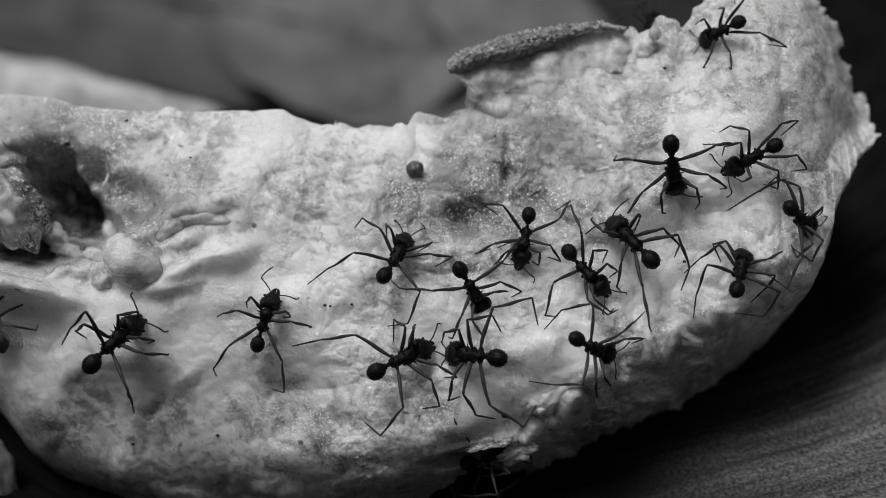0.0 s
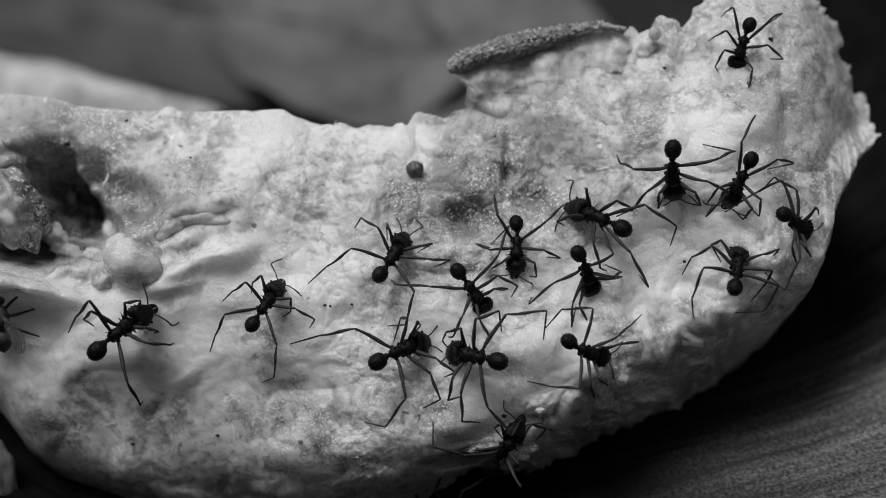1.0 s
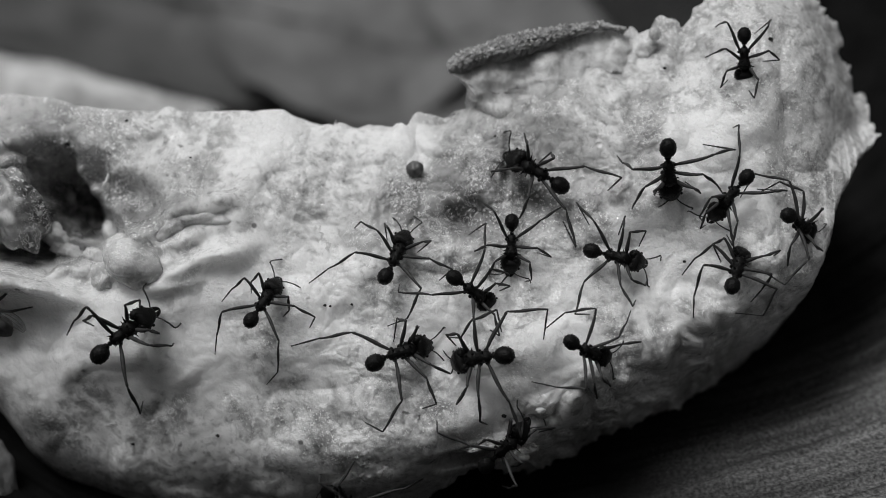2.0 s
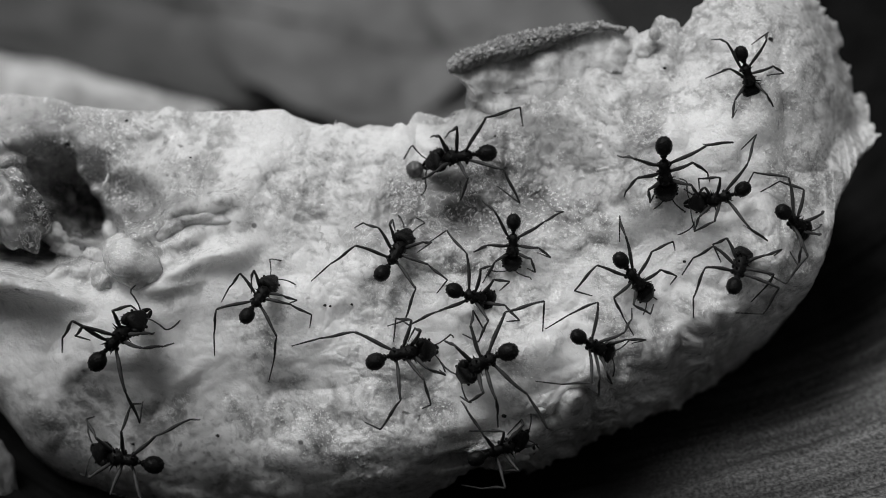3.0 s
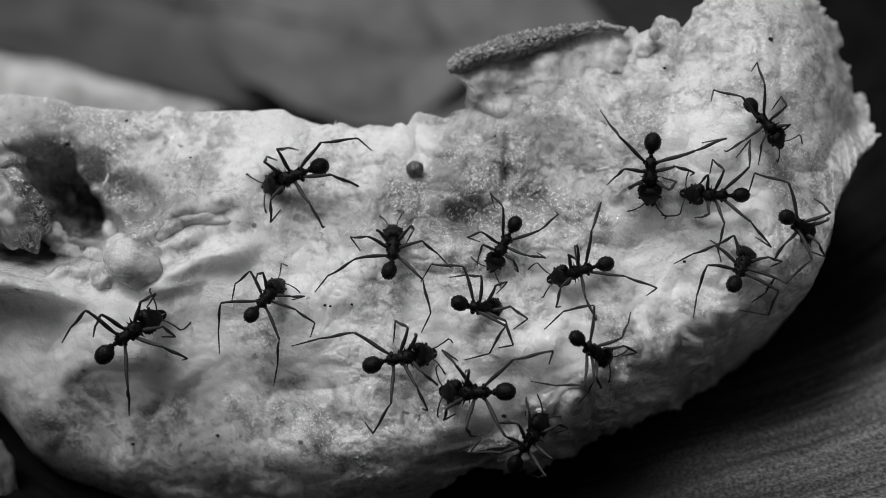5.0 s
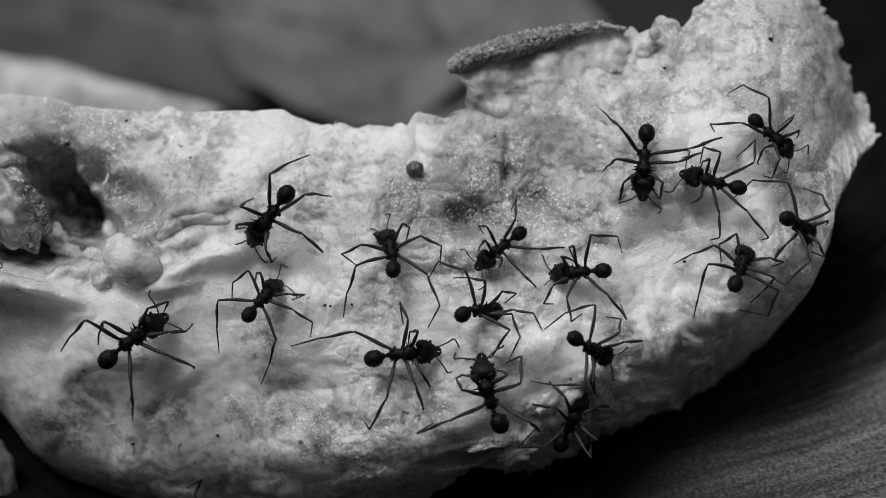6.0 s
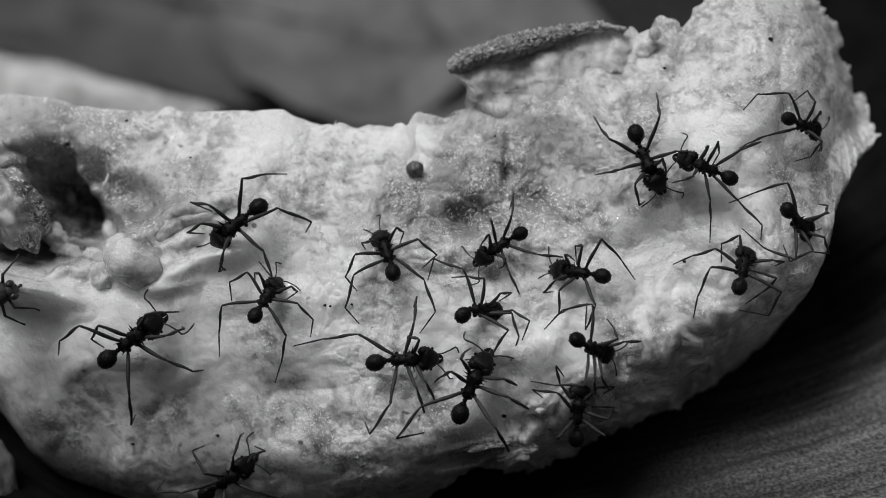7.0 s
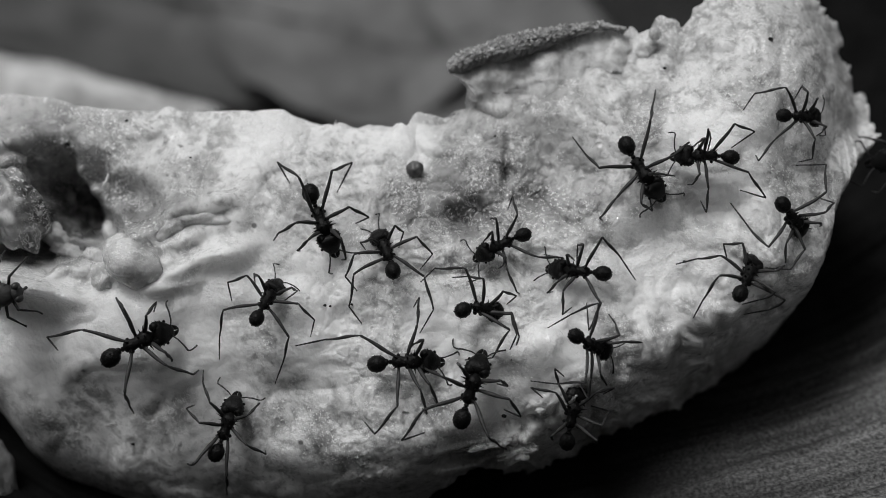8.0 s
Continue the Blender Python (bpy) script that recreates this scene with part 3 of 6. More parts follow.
# smooth lumps of jelly in and beside the hollow, most without the flesh's painted shade
face_lump(-34.6, -1.4, 3.5, 2.7, 2.6, -32, 2, 0.36, FLESH_UNSHADED, 5, 0.16)
face_lump(-28.2, 3.3, 4.4, 1.7, 1.6, 8, 41, 0.45, FLESH, 5, 0.35)
face_lump(-31.0, 2.2, 2.6, 1.5, 1.4, 30, 42, 0.45, FLESH, 5, 0.35)
face_lump(-49.2, 4.8, 3.2, 5.0, 3.2, 32, 3, 0.35, FLESH, 5, 0.55)
face_lump(-51.5, 9.6, 2.6, 3.0, 2.6, 20, 23, 0.5, FLESH, 5, 0.5)
face_lump(-46.0, 1.6, 1.8, 1.2, 1.2, -30, 31, 0.4, FLESH_UNSHADED, 4, 0.5)
face_lump(-43.6, -0.4, 2.0, 1.0, 1.0, -14, 32, 0.4, FLESH_UNSHADED, 4, 0.5)
face_lump(-40.2, -1.0, 1.3, 1.2, 1.0, 0, 33, 0.4, FLESH_UNSHADED, 4, 0.5)
face_lump(-38.6, -3.2, 1.2, 1.5, 1.0, 20, 34, 0.4, FLESH_UNSHADED, 4, 0.5)
face_lump(-39.4, 2.0, 1.2, 1.6, 1.2, 10, 8, 0.6, FLESH_UNSHADED)
# the little round knob on its stalk, and the splinter on the rim
lump("flesh_knob", (24.6, 25.0, -4.5), (0.75, 0.8, 0.8), 0, 61, FLESH, fruit, 0.08, 4)
lump("flesh_knob", (24.0, 23.0, -6.0), (1.3, 1.5, 1.0), 0, 62, FLESH, fruit, 0.5, 4)
# the ragged flake hanging at the torn lower lip
lump("flesh_flake", (8.4, -22.9, float(face_height(8.4, -22.9)) + 0.5), (1.9, 0.9, 0.4), 18, 71, FLESH, fruit, 0.9, 5)
lump("flesh_flake", (5.0, -21.8, float(face_height(5.0, -21.8)) + 0.3), (2.3, 0.5, 0.4), 12, 72, FLESH, fruit, 0.9, 5)
splinter = bmesh.new()
spine(splinter, (-13.1, 13.6, -7.2), (-12.6, 15.3, -7.4), 0.35, 6)
bmesh.ops.transform(splinter, matrix=FACE.to_3x3().to_4x4(), verts=splinter.verts)
splinter_ob = part("flesh_splinter", splinter, FLESH, fruit)
splinter_ob.location = ORIGIN


def build_flap():
    """A curled slab of rind that overhangs the notch; its pale underside faces out."""
    a, b = np.linspace(0, 1, 220), np.linspace(0, 2 * math.pi, 140, endpoint=False)
    B, A = np.meshgrid(b, a, indexing="ij")
    cu = 1.2 + 20.8 * A
    top = 21.6 + 5.6 * A ** 0.75 - 1.2 * np.clip(A - 0.85, 0, 1) * 6 * A
    low = 20.6 - 4.2 * np.clip(A / 0.12, 0, 1) ** 1.2 - 3.6 * np.clip((A - 0.15) / 0.12, 0, 1) + 2.0 * A
    mid, half = (top + low) / 2, (top - low) / 2
    squeeze = np.clip(np.sin(A * math.pi) * 3.0, 0, 1) ** 0.6
    V = mid + half * np.sin(B) * (0.85 + 0.15 * squeeze) + 0.75 * clouds(cu, B * 2, 3.0, 3, 91)
    U = cu + 0.6 * clouds(V, B * 3, 2.0, 3, 92)
    W = -6.5 + 1.6 * np.cos(B) * squeeze - 0.6 * np.sin(B) + 0.5 * clouds(U, V, 3.0, 3, 93)
    P = np.stack([U, V, W], -1) * MM
    M = np.array(FACE)
    me = grid_mesh("rind_flap", P @ M[:3, :3].T + M[:3, 3], wrap_v=True)
    me.materials.append(PITH)
    return me


flap = new("rind_flap", build_flap())
flap.parent = fruit
tagged(flap, "grey translucent flap of peel")


def build_crust():
    """The grainy outer skin along the flap's top, a strip of coarse grains."""
    a, b = np.linspace(0, 1, 420), np.linspace(0, 2 * math.pi, 90, endpoint=False)
    B, A = np.meshgrid(b, a, indexing="ij")
    cu = 0.8 + 20.4 * A
    cv = 21.6 + 5.7 * A ** 0.75 - 1.2 * np.clip(A - 0.85, 0, 1) * 6 * A - 0.5
    thick = 1.7 * np.sin(np.clip(A * 1.02 + 0.04, 0, 1) * math.pi) ** 0.55 * (1.2 - 1.0 * A) * (1 + 0.3 * clouds(cu, B, 2.4, 2, 97)) + 0.1
    grains = 0.34 * np.abs(clouds(cu * 1.0, B * 1.6, 0.55, 2, 95)) + 0.12 * clouds(cu, B * 3, 0.3, 1, 96)
    r = thick + grains
    U, V, W = cu - 0.15 * np.cos(B), cv + r * np.sin(B) * 0.85, -6.0 + r * np.cos(B) * 1.1 - 0.6 * np.sin(B)
    M = np.array(FACE)
    me = grid_mesh("grainy_skin", (np.stack([U, V, W], -1) * MM) @ M[:3, :3].T + M[:3, 3], wrap_v=True)
    me.materials.append(RIND)
    return me


def build_grains():
    """Loose grains of the skin, heaped along the flap's top edge."""
    rng = random.Random(12)
    bm = bmesh.new()
    for _ in range(2200):
        f = rng.random() ** 1.25
        a = rng.uniform(-0.5, math.pi + 0.3)
        cu = 0.6 + 20.8 * f
        cv = 21.6 + 5.7 * f ** 0.75 - 1.2 * max(f - 0.85, 0) * 6 * f - 0.5
        r = (1.7 * math.sin(min(f * 1.02 + 0.04, 1) * math.pi) ** 0.55 * (1.2 - 1.0 * f)) * (1 + 0.3 * float(clouds(cu, a, 2.4, 2, 97))) + rng.uniform(0.0, 0.42)
        at = Vector((cu, cv + r * math.sin(a) * 0.85, -6.0 + r * math.cos(a) * 1.1 - 0.6 * math.sin(a)))
        d = 0.04 + 0.13 * rng.random() ** 2
        way = Vector((rng.uniform(-1, 1), rng.uniform(-0.3, 1), rng.uniform(-0.4, 1))).normalized()
        side = way.orthogonal().normalized() * d
        other = way.cross(side)
        pts = [bm.verts.new(at + q) for q in (side, other, -side, -other, way * d * 2.2, -way * d * 1.4)]
        for k in range(4):
            bm.faces.new((pts[k], pts[(k + 1) % 4], pts[4]))
            bm.faces.new((pts[(k + 1) % 4], pts[k], pts[5]))
    me = finish("grain_crust", bm, GRAINS, smooth=False)
    me.transform(FACE)
    return me


GRAINS = material("grain_crust", 0.36, 0.82, 900, rough=0.7, bump=0.3, depth=0.0001)
grains_ob = tagged(new("grain_crust", build_grains()), "pale coarse grains crusting the skin", kind="stuff")
grains_ob.parent = flap
skin = new("grainy_skin", build_crust())
skin.parent = flap
tagged(skin, "rough grey grainy outer skin")



def build_fibres():
    """Short pale slivers of broken pulp scattered over the torn middle of the face."""
    rng = np.random.default_rng(8)
    n = 6000
    u, v = rng.normal(0, 12, n), rng.normal(0, 8.5, n)
    keep = (clouds(u, v, 4.0, 3, 41) > rng.uniform(-0.1, 0.9, n)) & (v > along(LOW_EDGE, u) + 3) & (v < along(TOP_EDGE, u) - 1.5) & (u < 44)
    u, v = u[keep], v[keep]
    n = len(u)
    w = face_height(u, v) + face_detail(u, v)
    a = rng.uniform(0, math.pi, n)
    length, wide, tall = rng.uniform(0.06, 0.26, n), rng.uniform(0.02, 0.045, n), rng.uniform(0.015, 0.03, n)
    dx, dy = np.cos(a), np.sin(a)
    bits = []
    for side, end, up in ((1, -1, 0), (-1, -1, 0), (0, -1, 1), (1, 1, 0), (-1, 1, 0), (0, 1, 1)):
        bits.append(np.stack([u + dx * length * end - dy * wide * side, v + dy * length * end + dx * wide * side, w - 0.01 + tall * up], -1))
    P = np.stack(bits, 1).reshape(-1, 3) * MM
    M = np.array(FACE)
    P = P @ M[:3, :3].T + M[:3, 3]
    base = (np.arange(n) * 6)[:, None]
    quads = np.concatenate([base + np.array(q) for q in ((0, 3, 5, 2), (2, 5, 4, 1), (1, 4, 3, 0))])
    tris = np.concatenate([base + np.array(q) for q in ((0, 2, 1), (3, 4, 5))])
    me = bpy.data.meshes.new("pulp_fibre")
    me.from_pydata(P.tolist(), [], quads.tolist() + tris.tolist())
    me.materials.append(SLIVER)
    return me


fibre = tagged(new("pulp_fibre", build_fibres()), "short pale slivers of broken pulp", kind="stuff")
fibre.parent = fruit

# ---- small things on the fruit ----
def on_face(u, v, lift=0.0):
    return Vector((u, v, fruit_point(u, v) + lift))


def build_seed():
    bm = bmesh.new()
    knob(bm, (0, 0, 0), 1.0, (1.0, 0.95, 0.9), 4, 0.14)
    knob(bm, (0.2, 0.75, 0.3), 0.25, (1.3, 0.6, 0.6), 2, 0.2)
    return finish("seed", bm, SEED)


seed = tagged(new("seed", build_seed()), "small round brown seed stuck in the fruit flesh", "seed")
seed.matrix_basis = FACE @ Matrix.Translation(on_face(-3.25, 9.2, 0.45) * MM)


def build_crumb(shape_seed, size):
    bm = bmesh.new()
    knob(bm, (shape_seed, 0, 0), size, (1.3, 0.8, 0.7), 3, 0.5)
    bmesh.ops.translate(bm, vec=(-shape_seed, 0, 0), verts=bm.verts)
    return finish("crumb", bm, CRUMB)


crumb = tagged(new("crumb", build_crumb(3, 0.45)), "bright white crumb lying on the fruit", "crumb")
crumb.matrix_basis = FACE @ Matrix.Translation(on_face(10.75, -17.9, 0.2) * MM)


def build_curl():
    bm = bmesh.new()
    places = [(0.25 * math.sin(k * 0.28), -1.1 + k * 0.2, 0.2 + 0.12 * math.sin(k * 0.5)) for k in range(12)]
    tube(bm, places, [0.1] + [0.17] * 10 + [0.08], 8)
    return finish("pulp_curl", bm, CRUMB)


curl = tagged(new("pulp_curl", build_curl()), "pale curled shred of pulp at the hollow", "shred")
curl.matrix_basis = FACE @ Matrix.Translation(on_face(-39.6, 8.3, 0.3) * MM) @ pose(0, 0, 0, 0, 0, -18)


def build_scale():
    """A thin clear flake with a ragged raised rim."""
    bm = bmesh.new()
    mid = bm.verts.new((0, 0, 0.08))
    ring, outer = [], []
    for k in range(18):
        a = 6.2832 * k / 18
        r = 1.0 + 0.22 * math.sin(3 * a + 1) + 0.12 * math.sin(7 * a)
        ring.append(bm.verts.new((r * 0.8 * math.cos(a), r * 0.55 * math.sin(a), 0.1)))
        outer.append(bm.verts.new((r * math.cos(a), r * 0.7 * math.sin(a), 0.28)))
    for k in range(18):
        bm.faces.new((mid, ring[k], ring[(k + 1) % 18]))
        bm.faces.new((ring[k], outer[k], outer[(k + 1) % 18], ring[(k + 1) % 18]))
    bmesh.ops.solidify(bm, geom=bm.faces[:], thickness=0.08)
    return finish("pulp_flake", bm, CRUMB)


flake = tagged(new("pulp_flake", build_scale()), "thin ragged flake of pulp on the fruit", "flake")
flake.matrix_basis = FACE @ Matrix.Translation(on_face(-3.75, -18.7, 0.1) * MM)

# dark specks of dirt, two of them a little larger
SPECKS = ((4.2, 20.4, 0.22), (-44.2, 12.3, 0.28), (37.5, 24.0, 0.3), (-13.2, -6.3, 0.16), (-12.6, -6.4, 0.13), (-10.2, -6.2, 0.14), (-25.6, -21.2, 0.2), (-35.6, -22.4, 0.18),
          (27.0, -1.4, 0.16), (25.6, 20.9, 0.17), (6.0, 13.0, 0.14), (-37.0, 15.0, 0.17), (-29.0, 10.5, 0.15), (6.8, -18.6, 0.24))


def build_speck():
    bm = bmesh.new()
    knob(bm, (0, 0, 0), 1.0, (1.2, 0.9, 0.8), 2, 0.5)
    return finish("dirt_speck", bm, SOIL)


speck_mesh = build_speck()
for su, sv, sr in SPECKS:
    speck_ob = tagged(new("dirt_speck", speck_mesh), "tiny black speck of dirt on the fruit", "speck", "specks of dirt")
    speck_ob.matrix_basis = FACE @ Matrix.Translation(on_face(su, sv, sr * 0.3) * MM) @ Matrix.Scale(sr, 4)

# ---- behind and beside: more fruit, dry leaves on the ground ----
def loaf(name, centre, half, tilt, seed, mat, label, floor):
    """A lumpy chunk resting on a floor; centre and half-sizes in millimetres, upright."""
    bm = bmesh.new()
    bmesh.ops.create_icosphere(bm, subdivisions=5, radius=1.0)
    turn = pose(0, 0, 0, 0, tilt, 0).to_3x3()
    for q in bm.verts:
        d = q.co.normalized()
        k = 1 + 0.10 * noise.fractal(d * 2.2 + Vector((seed, seed * 2, 0)), 1.0, 2.0, 4)
        c = turn @ Vector((d.x * half[0] * k, d.y * half[1] * k, d.z * half[2] * k)) + Vector(centre)
        q.co = (c.x, c.y, max(c.z, floor))
    return tagged(new(name, finish(name, bm, mat)), label, "fruit")


PEEL = material("fruit_peel", 0.10, 0.22, 110, rough=0.6, bump=0.6, depth=0.0006)
loaf("fallen_fruit", (-108, 84, -77), (95, 36, 53), 8, 4, PITH, "large pale fruit lying on the ground behind", -99.5)
loaf("fruit_scrap", (-58.5, -19, 3), (9, 9, 9), 38, 9, PEEL, "grey scrap of fruit peel on the stump", 0.3)


def leaf_rise(A, B, X, Y, curl_up, seed):
    """Height of a leaf's blade above the soil."""
    shape = np.sin(np.clip(A, 0, 1) ** 0.8 * math.pi) ** 0.75
    return curl_up * (B ** 2) * shape + 3 * np.sin(A * 2.6 + seed) + 1.2 * clouds(X, Y, 14, 3, seed + 3) + 4


def build_blade(length, width, curl_up, seed, mat):
    """A dry leaf's blade: curved, veined, thick enough to see."""
    a, b = np.linspace(0, 1, 90), np.linspace(-1, 1, 41)
    B, A = np.meshgrid(b, a, indexing="ij")
    shape = np.sin(np.clip(A, 0, 1) ** 0.8 * math.pi) ** 0.75
    X = length * (A - 0.5)
    Y = B * width * 0.5 * shape * (1 + 0.06 * clouds(A * 8, B, 1.0, 2, seed))
    vein = 0.25 * np.maximum(0, np.cos((A * 14 - np.abs(B) * 3) * math.pi)) ** 8
    Z = leaf_rise(A, B, X, Y, curl_up, seed) + vein * 0.6
    top = np.stack([X, Y, Z], -1)
    low = top[::-1].copy()
    low[..., 2] -= 0.5
    me = grid_mesh("dry_leaf", np.concatenate([top, low], 0) * MM, wrap_v=True)
    me.materials.append(mat)
    return me


def build_rib(length, curl_up, seed, lo, hi, thick):
    """The midrib along the blade, or the stalk beyond it."""
    bm = bmesh.new()
    A = np.linspace(lo, hi, 16)
    X = length * (A - 0.5)
    Z = leaf_rise(np.clip(A, 0, 1), 0 * A, X, 0 * A, curl_up, seed) + 0.3
    tube(bm, [(float(x), 0.0, float(z)) for x, z in zip(X, Z)], [thick * (1 - 0.6 * k / 15) for k in range(16)], 7)
    return bm


LEAF_PALE = material("pale_dry_leaf", 0.06, 0.18, 60, rough=0.65, bump=0.5, depth=0.0006)
for lx, ly, lz, lrot, llen, lwid, lcurl, lseed in ((-80, 188, -97, -24, 200, 90, 10, 1), (-3, 164, -95, -14, 112, 84, 12, 2), (-30, 158, -98, 20, 96, 70, 7, 5), (-64, 268, -94, 30, 200, 95, 9, 3), (-170, 230, -97, -10, 200, 100, 12, 4), (-88, 172, -99, -22, 210, 70, 3, 7)):
    leaf_mat = LEAF_PALE if ly < 170 else LEAF
    leaf = tagged(new("dry_leaf", build_blade(llen, lwid, lcurl, lseed, leaf_mat)), "pale dry leaf lying on the dark soil" if ly < 170 else "dry grey-brown leaf lying on the dark soil", "leaf", "dry leaves on the soil")
    leaf.matrix_basis = pose(lx * MM, ly * MM, lz * MM, 0, 0, lrot)
    part("midrib", build_rib(llen, lcurl, lseed, 0.02, 0.96, 0.9), leaf_mat, leaf)
    part("stalk", build_rib(llen, lcurl, lseed, -0.12, 0.03, 1.1), leaf_mat, leaf)


# ---- ants ----
# leg pairs: hip along the body, femur, tibia and tarsus lengths
LEGS = {"front": (0.95, 3.1, 2.5, 2.4), "middle": (0.05, 3.6, 2.9, 2.9), "hind": (-0.85, 4.6, 4.0, 3.7)}
HIP_SIDE, HIP_HIGH, RIDE = 0.42, -0.25, 2.3


def limb_mesh(name, length, thick, swell, tip, bow):
    bm = bmesh.new()
    xs = (0, 0.05, 0.13, 0.28, 0.45, 0.62, 0.78, 0.9, 0.96, 1.0)
    rs = (0.5, 0.62, 0.78, 0.98, 1.0 * swell, 0.96, 0.78, 0.66, 0.74, tip)
    tube(bm, [(x * length, bow[0] * length * math.sin(6.28 * x), bow[1] * length * math.sin(3.14 * x)) for x in xs], [thick * r for r in rs], 8)
    return finish(name, bm, LIMB)


def tarsus_mesh(name, length):
    """Five little joints, thinning to a claw."""
    bm = bmesh.new()
    places, radii = [], []
    for k in range(5):
        x0, x1, r = k / 5, (k + 0.85) / 5, 0.115 - 0.009 * k
        if k == 0:
            x1 = 0.42
        elif k > 0:
            x0, x1 = 0.42 + 0.145 * (k - 1), 0.42 + 0.145 * (k - 0.12)
        places += [(x0 * length, 0, 0), (x1 * length, 0, 0)]
        radii += [r * 0.7, r]
    places.append((length, 0, -0.08))
    radii.append(0.03)
    tube(bm, places, radii, 6)
    spine(bm, (length * 0.97, 0, 0), (length * 1.04, 0.09, -0.1), 0.03, 4)
    spine(bm, (length * 0.97, 0, 0), (length * 1.04, -0.09, -0.1), 0.03, 4)
    return finish(name, bm, LIMB)


def gaster_mesh():
    """The round hind body, set with blunt tubercles; its stalk end at the origin, body along -x."""
    bm = bmesh.new()
    st = []
    for q in range(15):
        a = math.pi * q / 14
        r = max(math.sin(a), 0.06)
        st.append((-1.14 - 1.12 * math.cos(math.pi - a), 0.0, 1.04 * r ** 0.9, 0.98 * r ** 0.9))
    loft(bm, st, 20, bumps=0.03)
    for k in range(46):
        z = 1 - 2 * (k + 0.5) / 46
        a = k * 2.39996
        d = Vector((math.sqrt(1 - z * z) * math.cos(a), math.sqrt(1 - z * z) * math.sin(a), z))
        if d.x > 0.75:
            continue
        knob(bm, Vector((-1.14, 0, 0)) + Vector((d.x * 1.10, d.y * 1.03, d.z * 0.98)), 0.07 + 0.05 * max(-d.x, 0) + 0.03 * (k % 3 == 0), (1, 1, 1), 1)
    tube(bm, [(0.12, 0, -0.02), (-0.1, 0, 0), (-0.3, 0, 0)], [0.2, 0.26, 0.45], 10)
    bmesh.ops.scale(bm, vec=(0.93, 0.87, 0.87), verts=bm.verts)
    return finish("gaster", bm, CHITIN)


def petiole_mesh():
    bm = bmesh.new()
    tube(bm, [(0.55, 0, 0), (0.3, 0, 0), (0, 0, 0), (-0.28, 0, 0)], [0.17, 0.15, 0.16, 0.2], 10)
    knob(bm, (0.18, 0, 0.12), 0.25, (0.85, 1.05, 1.0), 2, 0.1)
    knob(bm, (-0.22, 0, 0.1), 0.32, (0.8, 1.15, 0.95), 2, 0.1)
    for sy in (-1, 1):
        spine(bm, (0.15, 0.12 * sy, 0.25), (0.05, 0.22 * sy, 0.52), 0.07)
        spine(bm, (-0.25, 0.22 * sy, 0.2), (-0.35, 0.42 * sy, 0.42), 0.07)
    return finish("petiole", bm, CHITIN)


def mesosoma_mesh():
    """The spiny trunk that carries the legs, from the waist (-1.5) to the neck (1.55)."""
    bm = bmesh.new()
    loft(bm, [(-1.55, -0.1, 0.14, 0.14), (-1.42, -0.06, 0.34, 0.3), (-1.05, 0.0, 0.46, 0.42), (-0.6, 0.02, 0.46, 0.44), (-0.25, 0.0, 0.40, 0.40),
              (0.1, 0.05, 0.47, 0.46), (0.55, 0.14, 0.60, 0.52), (0.95, 0.16, 0.62, 0.50), (1.25, 0.1, 0.46, 0.40), (1.45, 0.04, 0.28, 0.28), (1.65, 0.0, 0.18, 0.18)], 16, bumps=0.08)
    for sy in (-1, 1):
        spine(bm, (0.85, 0.45 * sy, 0.4), (1.0, 1.02 * sy, 0.85), 0.14)
        spine(bm, (0.75, 0.2 * sy, 0.55), (0.8, 0.3 * sy, 1.02), 0.11)
        spine(bm, (0.15, 0.28 * sy, 0.38), (0.1, 0.42 * sy, 0.86), 0.11)
        spine(bm, (-0.95, 0.28 * sy, 0.3), (-1.4, 0.52 * sy, 0.8), 0.12)
        spine(bm, (0.55, 0.5 * sy, 0.1), (0.5, 0.88 * sy, 0.12), 0.1)
        for x in (0.95, 0.05, -0.85):
            knob(bm, (x, 0.38 * sy, -0.3), 0.26, (0.9, 1, 1.1), 2, 0.05)
    bmesh.ops.scale(bm, vec=(1.0, 1.36, 1.3), verts=bm.verts)
    return finish("mesosoma", bm, CHITIN)


